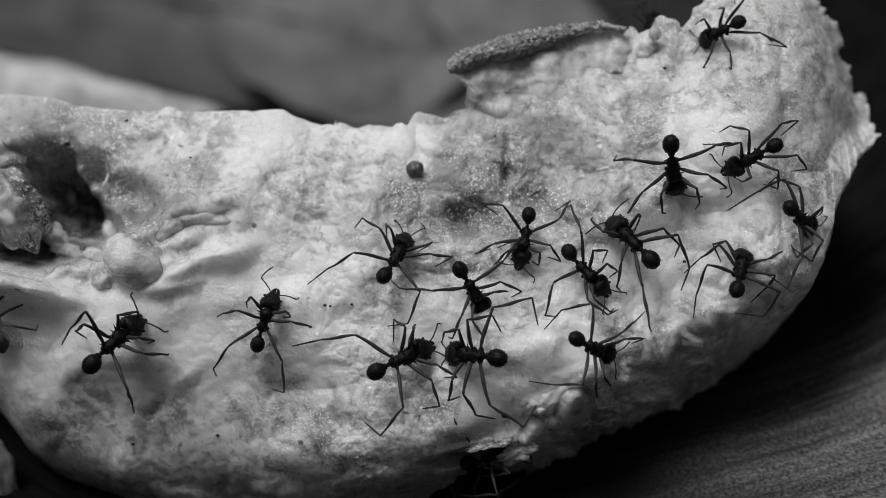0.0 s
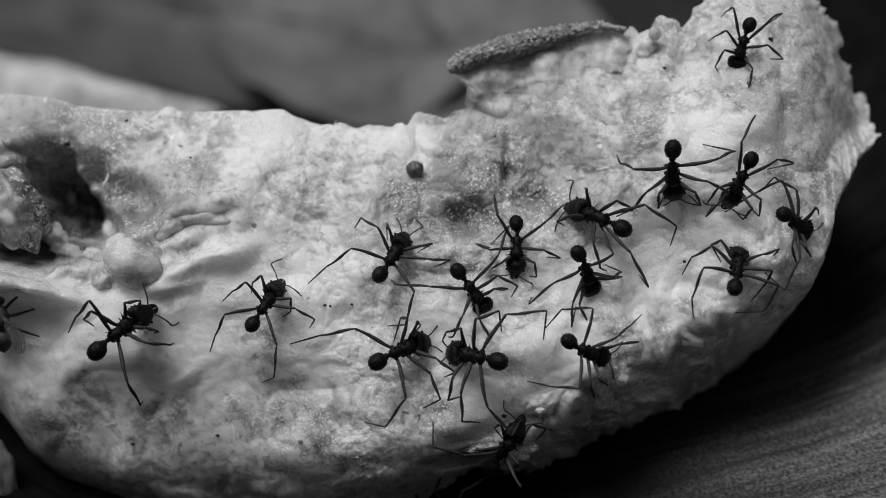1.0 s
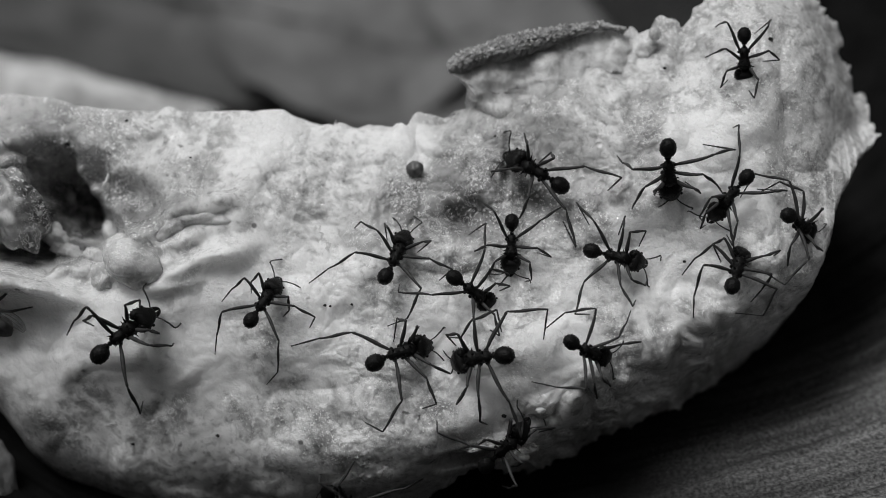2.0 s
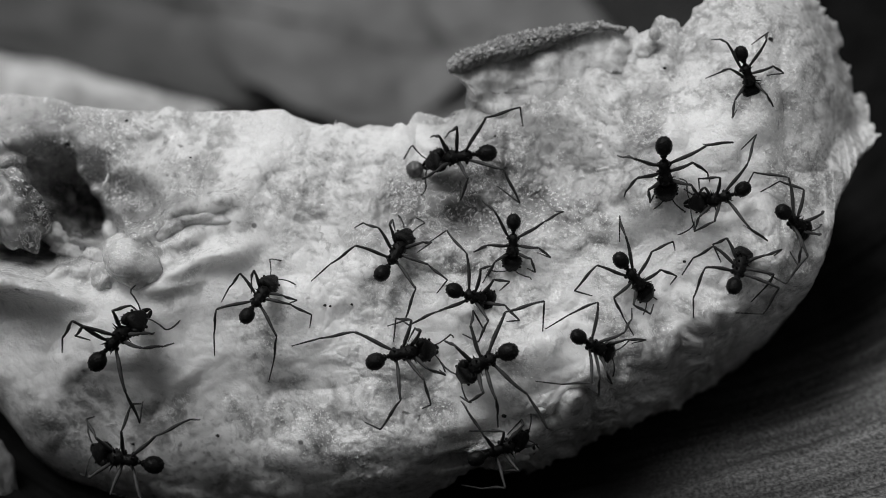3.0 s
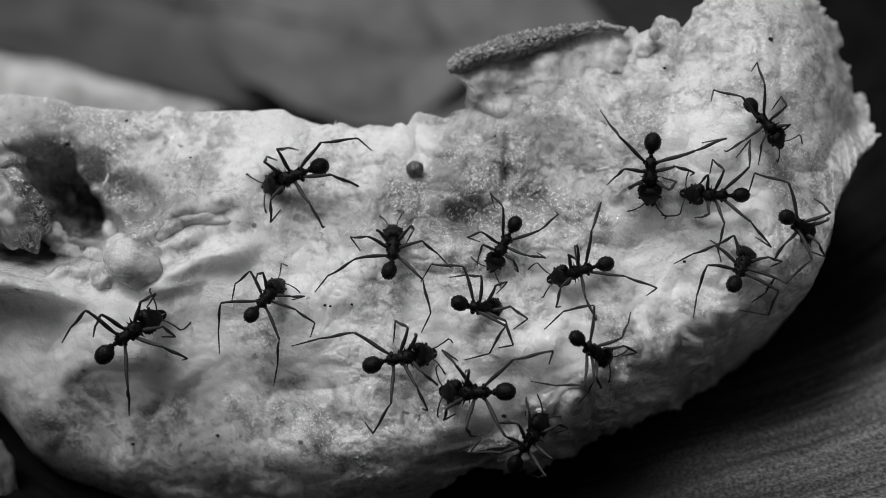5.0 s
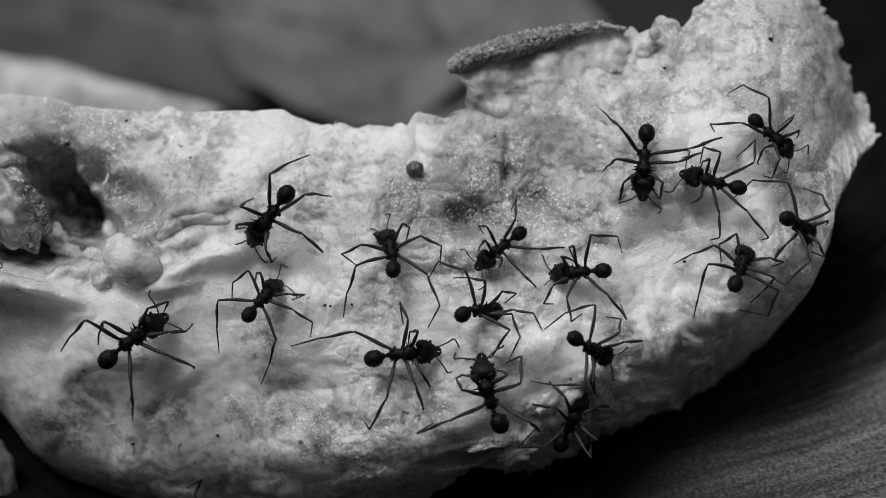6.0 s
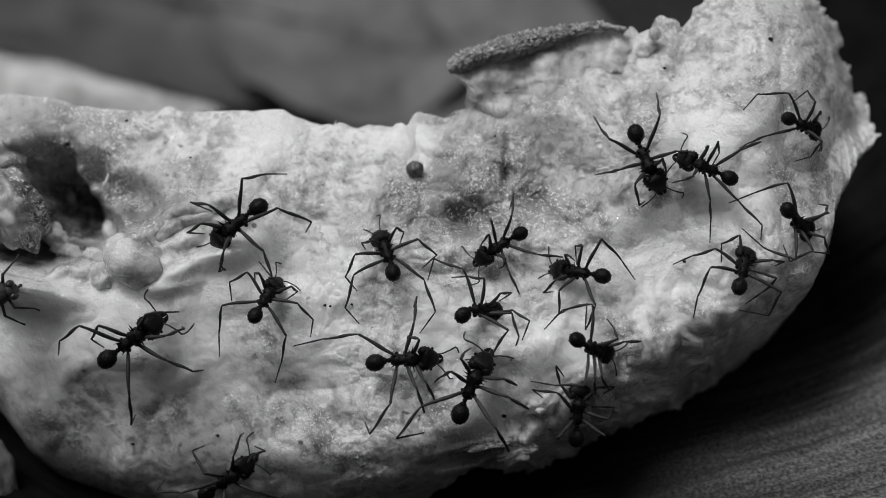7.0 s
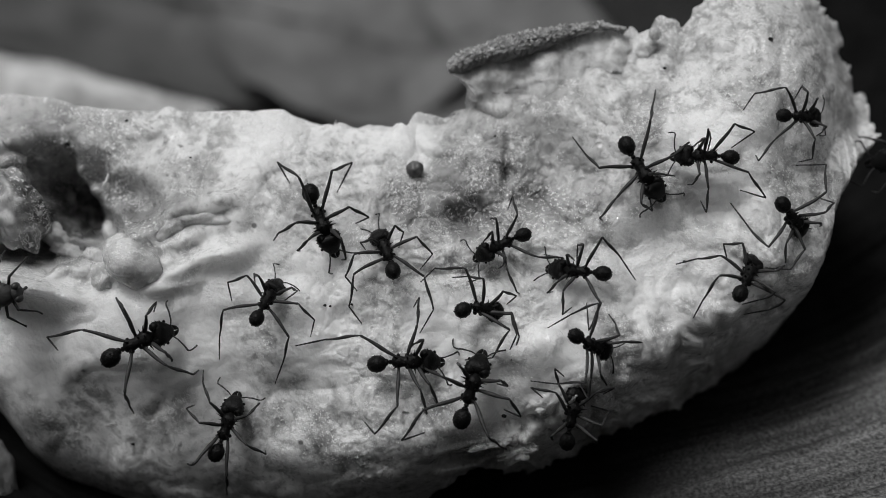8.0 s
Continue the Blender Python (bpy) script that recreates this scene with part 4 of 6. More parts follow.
def head_mesh():
    """A heart-shaped head with horned corners; the neck at the origin, the face along +x."""
    bm = bmesh.new()
    loft(bm, [(0.0, 0, 0.3, 0.2), (0.1, 0.02, 0.80, 0.42), (0.28, 0.05, 1.08, 0.62), (0.6, 0.06, 1.15, 0.68), (1.0, 0.04, 1.04, 0.64), (1.4, 0.0, 0.84, 0.54),
              (1.75, -0.04, 0.64, 0.44), (1.98, -0.07, 0.50, 0.34), (2.1, -0.08, 0.40, 0.24)], 20, 2.5, bumps=0.12)
    for sy in (-1, 1):
        knob(bm, (0.28, 0.66 * sy, 0.08), 0.52, (1.0, 0.9, 1.0), 2, 0.12)
        spine(bm, (0.02, 0.76 * sy, 0.2), (-0.38, 0.98 * sy, 0.42), 0.18)
        spine(bm, (0.1, 0.38 * sy, 0.35), (-0.12, 0.42 * sy, 0.60), 0.14)
        spine(bm, (0.45, 1.0 * sy, 0.15), (0.36, 1.26 * sy, 0.24), 0.15)
        spine(bm, (0.85, 1.02 * sy, 0.1), (0.84, 1.18 * sy, 0.14), 0.13)
        spine(bm, (0.7, 0.4 * sy, 0.6), (0.62, 0.45 * sy, 0.84), 0.13)
        spine(bm, (0.25, 0.95 * sy, 0.1), (0.06, 1.2 * sy, 0.16), 0.14)
        knob(bm, (1.25, 0.96 * sy, 0.16), 0.15, sub=2)
        knob(bm, (1.62, 0.36 * sy, 0.3), 0.17, (1.4, 0.7, 0.7), 1)
    bmesh.ops.scale(bm, vec=(1.08, 1.12, 1.1), verts=bm.verts)
    return finish("head", bm, CHITIN)


def mandible_mesh(sy):
    bm = bmesh.new()
    tube(bm, [(0, 0, 0), (0.28, 0.06 * sy, -0.05), (0.6, -0.02 * sy, -0.12), (0.85, -0.14 * sy, -0.18), (0.98, -0.24 * sy, -0.2)], [0.26, 0.28, 0.23, 0.14, 0.04], 8)
    for x, y in ((0.62, -0.02), (0.74, -0.08), (0.84, -0.14)):
        spine(bm, (x, y * sy, -0.07), (x + 0.04, (y - 0.13) * sy, -0.08), 0.05, 4)
    return finish("mandible", bm, CHITIN)


def antenna_mesh(sy):
    """An elbowed feeler: a long scape out to the side, then the jointed whip forward."""
    bm = bmesh.new()
    scape = [(0, 0, 0), (0.35, 0.45 * sy, 0.25), (0.75, 1.2 * sy, 0.45), (1.0, 1.75 * sy, 0.45)]
    whip = [(1.35, 1.85 * sy, 0.2), (1.85, 1.8 * sy, -0.2), (2.4, 1.65 * sy, -0.6), (2.95, 1.45 * sy, -0.95), (3.35, 1.25 * sy, -1.15)]
    tube(bm, scape + whip, [0.07, 0.075, 0.085, 0.095, 0.08, 0.085, 0.09, 0.1, 0.05], 7)
    return finish("antenna", bm, LIMB)


MESHES = {"gaster": gaster_mesh(), "petiole": petiole_mesh(), "mesosoma": mesosoma_mesh(), "head": head_mesh()}
for leg_kind, (hx, lf, lt, lr) in LEGS.items():
    MESHES[leg_kind] = (limb_mesh("femur", lf, 0.205, 1.1, 0.5, (0.010, 0.045)), limb_mesh("tibia", lt, 0.155, 1.25, 0.55, (-0.014, -0.035)), tarsus_mesh("tarsus", lr))
JAWS = {sy: mandible_mesh(sy) for sy in (-1, 1)}
FEELERS = {sy: antenna_mesh(sy) for sy in (-1, 1)}
LEG_ORDER = [(leg_kind, sy) for sy in (1, -1) for leg_kind in ("front", "middle", "hind")]
NECK, WAIST = Vector((1.55, 0, RIDE)), Vector((-2.05, 0, RIDE))


def under(name, data, parent, at=(0, 0, 0)):
    ob = new(name, data)
    ob.parent = parent
    ob.location = Vector(at) * MM
    return ob


def build_ant():
    """One ant with all its parts; x ahead, z up, the root on the ground under its trunk."""
    root = tagged(new("ant"), "", "ant", "ants on the fruit")
    under("mesosoma", MESHES["mesosoma"], root, (0, 0, RIDE))
    under("petiole", MESHES["petiole"], root, (-1.85, 0, RIDE - 0.05))
    under("gaster", MESHES["gaster"], root, WAIST)
    head = under("head", MESHES["head"], root, NECK)
    for sy in (1, -1):
        under("mandible", JAWS[sy], head, (2.05, 0.27 * sy, -0.16))
        under("antenna", FEELERS[sy], head, (1.95, 0.5 * sy, 0.3))
    for leg_kind, sy in LEG_ORDER:
        for name, me in zip(("femur", "tibia", "tarsus"), MESHES[leg_kind]):
            under(name, me, root, (LEGS[leg_kind][0], HIP_SIDE * sy, RIDE))
    return root


def limb_pose(a, b):
    """The pose of a limb that runs from a towards b (millimetres, in the ant's space)."""
    turn = (b - a).to_track_quat("X", "Z").to_matrix().to_4x4()
    return Matrix.Translation(a * MM) @ turn


def settle_leg(leg_kind, sy, knee_dir, foot):
    """Femur, tibia and tarsus poses for a knee direction and a foot, in the ant's space."""
    hx, lf, lt, lr = LEGS[leg_kind]
    hip = Vector((hx, HIP_SIDE * sy, RIDE + HIP_HIGH))
    knee = hip + knee_dir.normalized() * lf
    way = foot - knee
    d = min(max(way.length, abs(lt - lr) + 0.3), (lt + lr) * 0.998)
    way.normalize()
    along_way = (lt * lt - lr * lr + d * d) / (2 * d)
    lift = math.sqrt(max(lt * lt - along_way * along_way, 0.0))
    out = Vector((way.x, way.y, 0))
    bend = Vector((0, 0, -1)) - way * way.dot(Vector((0, 0, -1)))
    if bend.length < 1e-3:
        bend = -knee_dir
    # the ankle hangs below and outside the straight line from knee to foot
    bend = (bend.normalized() * -0.35 + (knee_dir - way * knee_dir.dot(way)).normalized() * 0.9).normalized()
    ankle = knee + way * along_way + bend * lift
    return limb_pose(hip, knee), limb_pose(knee, ankle), limb_pose(ankle, knee + way * d)


def fruit_smooth(u, v):
    return max(sample(FIELD_SMOOTH, u, v), -16.0)


def body_pose(u, v, heading, tilt, size, depth=None):
    """The root's pose in the leaning frame; the nose dips by tilt degrees about the trunk."""
    e = 2.0
    w = fruit_smooth(u, v) if depth is None else depth
    du, dv = (fruit_smooth(u + e, v) - fruit_smooth(u - e, v)) / (2 * e), (fruit_smooth(u, v + e) - fruit_smooth(u, v - e)) / (2 * e)
    up = Vector((-0.35 * du, -0.35 * dv, 1)).normalized()
    ahead = Vector((math.cos(radians(heading)), math.sin(radians(heading)), 0))
    ahead = (ahead - up * ahead.dot(up)).normalized()
    m = Matrix((ahead, up.cross(ahead), up)).transposed().to_4x4()
    dip = pose(0, 0, 0, 0, tilt, 0)
    m = m @ dip
    m.translation = Vector((u, v, w + RIDE * size + 0.35)) - m.to_3x3() @ Vector((0, 0, RIDE * size))
    return m


def glide(rows, t, column):
    """A value of the path between its rows."""
    return float(np.interp(t, [r[0] for r in rows], [r[column] for r in rows]))


def body_at(rows, t, size):
    return body_pose(glide(rows, t, 1), glide(rows, t, 2), glide(rows, t, 3), glide(rows, t, 4), size, glide(rows, t, 7) if len(rows[0]) > 7 else None)


DEFAULT_LEGS = ((2.6, 2.0, 4.2, 3.0), (0.2, 2.9, -0.4, 5.4), (-2.8, 3.0, -6.6, 5.0), (2.6, -2.0, 4.2, -3.0), (0.2, -2.9, -0.4, -5.4), (-2.8, -3.0, -6.6, -5.0))


# ---- a fly at the edge of the group ----
def build_fly():
    """A house fly: x ahead, z up, the root on the ground under its thorax."""
    root = tagged(new("fly"), "grey striped fly with clear veined wings on the fruit", "fly")
    bm = bmesh.new()
    loft(bm, [(-1.5, 0, 0.4, 0.4), (-1.25, 0.05, 1.0, 0.9), (-0.5, 0.12, 1.3, 1.2), (0.4, 0.1, 1.3, 1.15), (1.1, 0.0, 0.95, 0.85), (1.45, -0.05, 0.45, 0.4)], 20, 2.3, bumps=0.04)
    for k in range(60):
        a, x = k * 2.4, -1.2 + 2.2 * ((k * 0.618) % 1)
        y, z = 1.15 * math.cos(a), 1.05 * abs(math.sin(a))
        spine(bm, (x, y * 0.9, z * 0.9 + 0.1), (x - 0.25, y * 1.25, z * 1.3 + 0.15), 0.03, 4)
    thorax = part("thorax", bm, FLY_GREY, root)
    thorax.location = (0, 0, 2.0 * MM)
    bm = bmesh.new()
    loft(bm, [(-4.0, -0.5, 0.1, 0.1), (-3.6, -0.4, 0.7, 0.5), (-2.9, -0.2, 1.25, 0.95), (-2.1, 0.0, 1.3, 1.05), (-1.4, 0.0, 0.8, 0.7)], 18, 2.1, bumps=0.05)
    abdomen = part("abdomen", bm, FLY_GREY, root)
    abdomen.location = (0, 0, 2.0 * MM)
    bm = bmesh.new()
    loft(bm, [(1.35, 0, 0.4, 0.5), (1.55, 0, 0.85, 0.8), (1.9, -0.05, 0.95, 0.85), (2.2, -0.15, 0.6, 0.6), (2.35, -0.3, 0.25, 0.3)], 18, 2.0, bumps=0.03)
    tube(bm, [(2.1, 0, -0.6), (2.25, 0, -1.2), (2.2, 0, -1.6)], [0.16, 0.14, 0.2], 8)
    head = part("head", bm, FLY_GREY, root)
    head.location = (0, 0, 2.0 * MM)
    for sy in (-1, 1):
        bm = bmesh.new()
        knob(bm, (1.9, 0.68 * sy, 0.12), 0.62, (0.8, 0.75, 1.0), 3)
        part("eye", bm, EYE_RED, head)
        bm = bmesh.new()
        rim = []
        for k in range(15):
            f = k / 14
            rim.append((-4.7 * f, (0.2 + 1.45 * math.sin(f * 3.0) ** 0.7 * (0.6 + 0.4 * f)) , -0.05 * f))
        back = [(-4.7 * f / 14, -0.25 * math.sin(f / 14 * 3.14), 0) for f in range(15)]
        tops = [(bm.verts.new((x, y, z + 0.02)), bm.verts.new((bx, by, bz + 0.02))) for (x, y, z), (bx, by, bz) in zip(rim, back)]
        for (a, b), (c, d) in zip(tops, tops[1:]):
            bm.faces.new((a, b, d, c))
        bmesh.ops.solidify(bm, geom=bm.faces[:], thickness=0.03)
        for f in (0.0, 0.3, 0.6, 1.0):
            tube(bm, [(-4.6 * q / 6, (0.2 + 1.45 * math.sin(q / 6 * 3.0) ** 0.7 * (0.6 + 0.4 * q / 6)) * f, 0.03) for q in range(7)], [0.06, 0.055, 0.05, 0.045, 0.04, 0.03, 0.02], 5)
        if sy < 0:
            bmesh.ops.scale(bm, vec=(1, -1, 1), verts=bm.verts)
        wing = part("wing", bm, WING, root, "clear veined wing")
        wing.matrix_basis = pose(0.1 * MM, 0.8 * sy * MM, 2.9 * MM, 0, -8, -14 * sy)
        for x0, kx, ky, fx, fy in ((0.8, 1.6, 1.9, 2.6, 2.9), (0.0, 0.2, 2.5, 0.4, 4.0), (-0.7, -1.6, 2.4, -2.9, 3.9)):
            bm = bmesh.new()
            tube(bm, [(x0, 0.7 * sy, 1.5), (kx, ky * sy, 2.3), ((kx + fx) / 2, (ky + fy) / 2 * sy, 1.2), (fx, fy * sy, 0.1), (fx + 0.5, (fy + 0.4) * sy, 0.05)], [0.2, 0.17, 0.12, 0.09, 0.12], 8)
            part("leg", bm, LIMB, root)
    return root


fly = build_fly()

# each ant's path: seconds, place of its trunk across and up the face, heading, tilt of the nose, turn of the head, turn of the hind body
# each ant's stances: seconds and, for left front, middle, hind and right front, middle, hind, where knee and foot stand on the face
ANTS = []
PATH_A = (
    (0, -36.03, -10.15, 44, 23, -3, 7), (0.5, -36.28, -9.71, 46, 0, -1, 2), (1, -35.22, -8.86, 39, 15, -5, 8), (1.5, -34.67, -8.89, 36, 15, -7, 11),
    (3, -35.67, -9.82, 45, 0, -4, 10), (3.5, -35.98, -9.9, 41, 0, -4, 9), (4, -35.95, -9.67, 44, 0, -4, 8), (4.5, -34.6, -8.99, 37, 18, -11, 14),
    (6, -34.0, -9.86, 38, 14, -4, 5), (6.5, -33.94, -10.08, 38, 0, -4, 6), (7, -34.15, -9.99, 37, 0, -2, 3), (7.5, -34.02, -9.96, 36, 0, -2, 3),
    (8, -33.4, -10.18, 25, 16, -14, 15),
)
STANCE_A = (
    (0, (-35.3, -7.5, -33.9, -8.2, -38.4, -8.4, -39.9, -10.0, -38.0, -7.8, -43.5, -11.5, -33.3, -9.6, -32.9, -10.5, -32.8, -11.2, -30.7, -11.7, -34.1, -15.3, -35.2, -18.9)),
    (3.5, (-35.7, -6.9, -34.8, -6.7, -38.6, -8.4, -40.1, -10.4, -39.3, -8.3, -43.5, -11.5, -33.3, -9.3, -31.4, -9.8, -33.4, -10.7, -30.4, -11.4, -35.5, -16.1, -35.1, -18.9)),
    (7, (-32.2, -7.2, -29.2, -7.0, -36.9, -8.4, -37.9, -11.0, -39.1, -8.4, -43.5, -11.6, -30.1, -9.4, -29.2, -8.7, -30.2, -12.2, -26.9, -13.6, -34.3, -16.2, -35.1, -18.9)),
)
STANCE_A += (
    (8, (-32.2, -7.5, -32.2, -7.0, -34.7, -6.4, -35.1, -8.1, -39.5, -8.8, -43.4, -11.4, -30.1, -11.2, -30.4, -12.6, -30.1, -12.7, -27.4, -13.6, -34.4, -15.6, -35.2, -18.9)),
)
ANTS.append(("black spiny ant feeding at a wet ledge of fruit", 1.11, PATH_A, STANCE_A))
PATH_B = (
    (0, -19.67, -7.84, 72, 0, -4, 4), (0.5, -19.41, -6.2, 69, 18, -6, 6), (1, -19.5, -6.02, 58, 24, -1, 1), (1.5, -19.43, -5.87, 59, 29, 2, -2),
    (3, -20.17, -5.26, 59, 34, 0, 0), (3.5, -20.05, -5.22, 58, 33, -2, 3), (4, -19.37, -5.34, 52, 38, -1, 1), (4.5, -19.36, -5.4, 53, 39, 1, -1),
    (6, -19.8, -5.38, 52, 41, -5, 4), (6.5, -19.48, -5.64, 55, 42, -2, 2), (7, -19.46, -5.31, 62, 42, -2, 2), (7.5, -19.46, -5.37, 63, 42, -1, 1),
    (8, -19.37, -5.56, 65, 42, -1, 1),
)
STANCE_B = (
    (0, (-20.9, -5.3, -21.9, -6.6, -22.2, -6.8, -25.3, -7.6, -23.4, -10.6, -25.5, -14.3, -17.3, -6.8, -17.9, -7.6, -16.7, -7.9, -14.9, -8.8, -17.5, -12.7, -19.2, -15.8)),
    (3.5, (-20.6, -2.4, -21.1, -3.9, -22.1, -2.6, -23.6, -5.8, -24.7, -6.6, -25.1, -12.5, -17.8, -5.2, -16.9, -5.7, -16.4, -6.3, -14.8, -9.8, -17.8, -10.1, -19.1, -15.7)),
    (7, (-20.2, -2.6, -20.8, -4.0, -21.6, -2.4, -23.4, -5.6, -24.3, -6.2, -25.1, -12.5, -16.6, -4.1, -17.9, -5.9, -15.6, -6.0, -14.9, -9.7, -16.8, -10.1, -19.1, -15.8)),
)
ANTS.append(("black spiny ant standing head up on the fruit", 0.90, PATH_B, STANCE_B))
PATH_C = (
    (0, -5.13, -0.76, 63, 31, 6, -9), (0.5, -5.35, -0.67, 58, 28, 4, -5), (1, -5.48, -0.67, 60, 29, 5, -7), (1.5, -5.11, -0.75, 70, 28, 5, -7),
    (3, -5.2, -0.44, 61, 23, 5, -12), (3.5, -5.28, -0.65, 69, 16, 5, -12), (4, -5.36, -0.16, 79, 23, 4, -12), (4.5, -5.45, 0.09, 79, 27, 5, -13),
    (6, -5.78, -0.02, 104, 41, 12, -17), (6.5, -6.09, -0.11, 109, 37, 8, -11), (7, -6.28, -0.27, 111, 34, 8, -10), (7.5, -6.16, -0.01, 110, 36, 7, -10),
    (8, -6.35, -0.11, 113, 35, 7, -10),
)
STANCE_C = (
    (0, (-5.8, 2.3, -6.3, 1.0, -7.0, 2.3, -10.0, 2.4, -9.8, -0.4, -15.4, -4.1, -2.0, 0.4, -2.9, -0.4, -1.4, -0.5, -0.9, -2.0, -2.5, -4.7, -6.2, -8.6)),
    (3.5, (-6.5, 2.3, -5.4, 2.6, -7.6, 1.6, -10.0, 2.4, -9.4, -0.7, -15.4, -4.2, -2.5, 0.9, -4.1, -0.6, -1.4, -1.7, -0.1, -5.0, -2.9, -4.1, -6.0, -8.6)),
    (4.5, (-7.0, 2.3, -6.0, 0.6, -7.5, 1.4, -9.2, 0.1, -9.0, -0.7, -14.9, -4.0, -3.1, 2.4, -4.3, 0.4, -2.3, 0.6, 1.5, -2.7, -2.6, -3.5, -2.5, -9.4)),
)
STANCE_C += (
    (7, (-7.5, 0.7, -8.7, -0.1, -9.7, -0.6, -9.6, -4.7, -9.3, -2.6, -9.1, -8.4, -5.1, 2.4, -5.0, 0.1, -2.3, 1.3, -2.6, -2.3, -1.9, -3.5, -2.6, -9.4)),
)
ANTS.append(("black long-legged ant standing on grainy fruit flesh", 0.95, PATH_C, STANCE_C))
PATH_D = (
    (0, 3.34, -4.69, -59, 25, -2, 3), (0.5, 3.44, -4.72, -58, 20, -3, 3), (1, 3.38, -4.77, -54, 20, -3, 3), (1.5, 3.43, -4.57, -48, 21, -4, 5),
    (3, 3.56, -5.33, -12, 42, 7, -9), (3.5, 4.14, -6.12, -14, 42, 4, -6), (4, 4.18, -6.43, -11, 42, 8, -15), (4.5, 4.04, -6.32, -5, 42, 20, -30),
    (6, 4.35, -6.75, 0, 42, -24, 37), (6.5, 4.06, -6.78, 4, 42, -17, 27), (7, 4.32, -6.71, 2, 42, -24, 41), (7.5, 4.43, -6.57, -10, 42, -27, 35),
    (8, 4.44, -6.57, -7, 42, -23, 36),
)
STANCE_D = (
    (0, (5.2, -4.8, 6.3, -4.7, 6.2, -3.6, 7.6, -5.4, 6.6, -1.3, 6.0, 0.1, 3.2, -7.7, 4.8, -8.7, 2.2, -6.9, 0.6, -9.8, -0.6, -4.5, -5.8, -3.5)),
    (3.5, (6.2, -4.1, 6.6, -5.9, 4.6, -2.9, 3.9, -5.1, 3.1, -1.2, -2.4, -0.4, 8.3, -6.9, 6.8, -9.1, 5.2, -8.3, 3.0, -10.3, 0.8, -6.8, -4.3, -7.9)),
    (4.5, (5.4, -3.7, 5.9, -5.1, 4.0, -2.7, 0.7, -3.2, 2.1, -1.7, -2.5, -3.7, 7.9, -6.0, 7.6, -9.0, 6.2, -8.1, 5.5, -11.0, 5.9, -7.8, 2.4, -12.3)),
)
STANCE_D += (
    (6, (6.5, -4.6, 6.8, -6.1, 4.6, -3.4, 0.5, -3.3, 2.4, -2.3, -1.7, -3.5, 8.1, -6.6, 11.0, -9.1, 7.6, -7.1, 7.5, -12.3, 7.3, -8.8, 2.4, -12.4)),
    (7, (6.2, -4.9, 6.1, -5.9, 4.5, -3.2, 0.6, -3.1, 2.2, -2.2, -1.7, -3.3, 7.9, -6.7, 8.5, -10.0, 7.6, -7.0, 7.3, -12.1, 7.1, -8.8, 2.6, -11.9)),
    (8, (6.6, -4.6, 7.0, -6.3, 4.4, -3.2, 0.7, -3.4, 2.4, -2.1, -2.5, -3.7, 7.5, -7.1, 7.2, -11.4, 7.7, -7.0, 7.4, -12.1, 7.3, -8.8, 2.4, -12.4)),
)
ANTS.append(("black ant with curled body among other ants", 0.95, PATH_D, STANCE_D))
PATH_E = (
    (0, -4.43, -11.98, 24, 18, -4, 6), (0.5, -4.48, -11.7, 23, 28, -6, 7), (1, -4.45, -11.01, 22, 31, -8, 10), (1.5, -4.65, -11.2, 21, 25, -10, 10),
    (3, -4.32, -11.43, 11, 15, -10, 14), (3.5, -4.42, -12.04, 4, 15, -5, 7), (4, -4.64, -12.1, 12, 19, -7, 10), (4.5, -4.74, -12.17, 12, 20, -7, 9),
    (6, -4.39, -11.45, 7, 0, -9, 9), (6.5, -4.17, -11.58, 4, 0, -10, 10), (7, -4.2, -12.09, 4, 0, -8, 8), (7.5, -4.17, -12.38, 3, 0, -8, 7),
    (8, -4.01, -12.32, 2, 0, -9, 9),
)
STANCE_E = (
    (0, (-3.2, -8.7, -3.9, -10.3, -4.1, -8.4, -5.5, -10.4, -10.0, -9.1, -17.6, -11.0, -0.6, -12.6, 0.1, -14.2, -1.2, -14.3, -2.3, -17.7, -4.3, -17.2, -8.7, -19.3)),
    (1.5, (-3.0, -8.2, -3.9, -10.0, -4.3, -7.7, -5.5, -10.2, -10.0, -9.1, -17.6, -11.0, -1.2, -12.3, -0.4, -13.4, -1.7, -14.0, -2.3, -17.6, -4.4, -16.5, -8.7, -19.0)),
    (3.5, (-2.3, -9.8, -3.9, -11.2, -3.0, -8.4, -5.9, -10.2, -10.2, -8.9, -17.6, -11.1, -2.4, -13.5, -1.1, -14.7, -2.7, -14.6, -2.3, -17.6, -5.1, -16.3, -8.7, -19.3)),
)
STANCE_E += (
    (4.5, (-3.0, -9.6, -4.0, -11.3, -3.8, -9.1, -5.9, -10.3, -10.2, -8.9, -17.6, -11.1, -2.4, -13.2, -1.2, -14.7, -2.8, -14.9, -2.3, -17.5, -5.4, -16.3, -8.6, -19.0)),
    (6, (-2.8, -9.1, -3.9, -10.7, -3.8, -7.7, -4.3, -8.3, -10.2, -8.8, -17.4, -11.1, -2.4, -13.2, -1.7, -14.7, -3.0, -14.6, -2.3, -17.5, -5.9, -15.4, -8.6, -19.0)),
    (7, (-2.7, -10.1, -4.0, -11.3, -3.2, -8.1, -3.2, -6.3, -10.2, -8.8, -17.4, -11.1, -1.9, -14.3, -1.1, -16.5, -3.0, -14.7, -2.3, -17.6, -5.6, -16.2, -8.7, -19.3)),
)
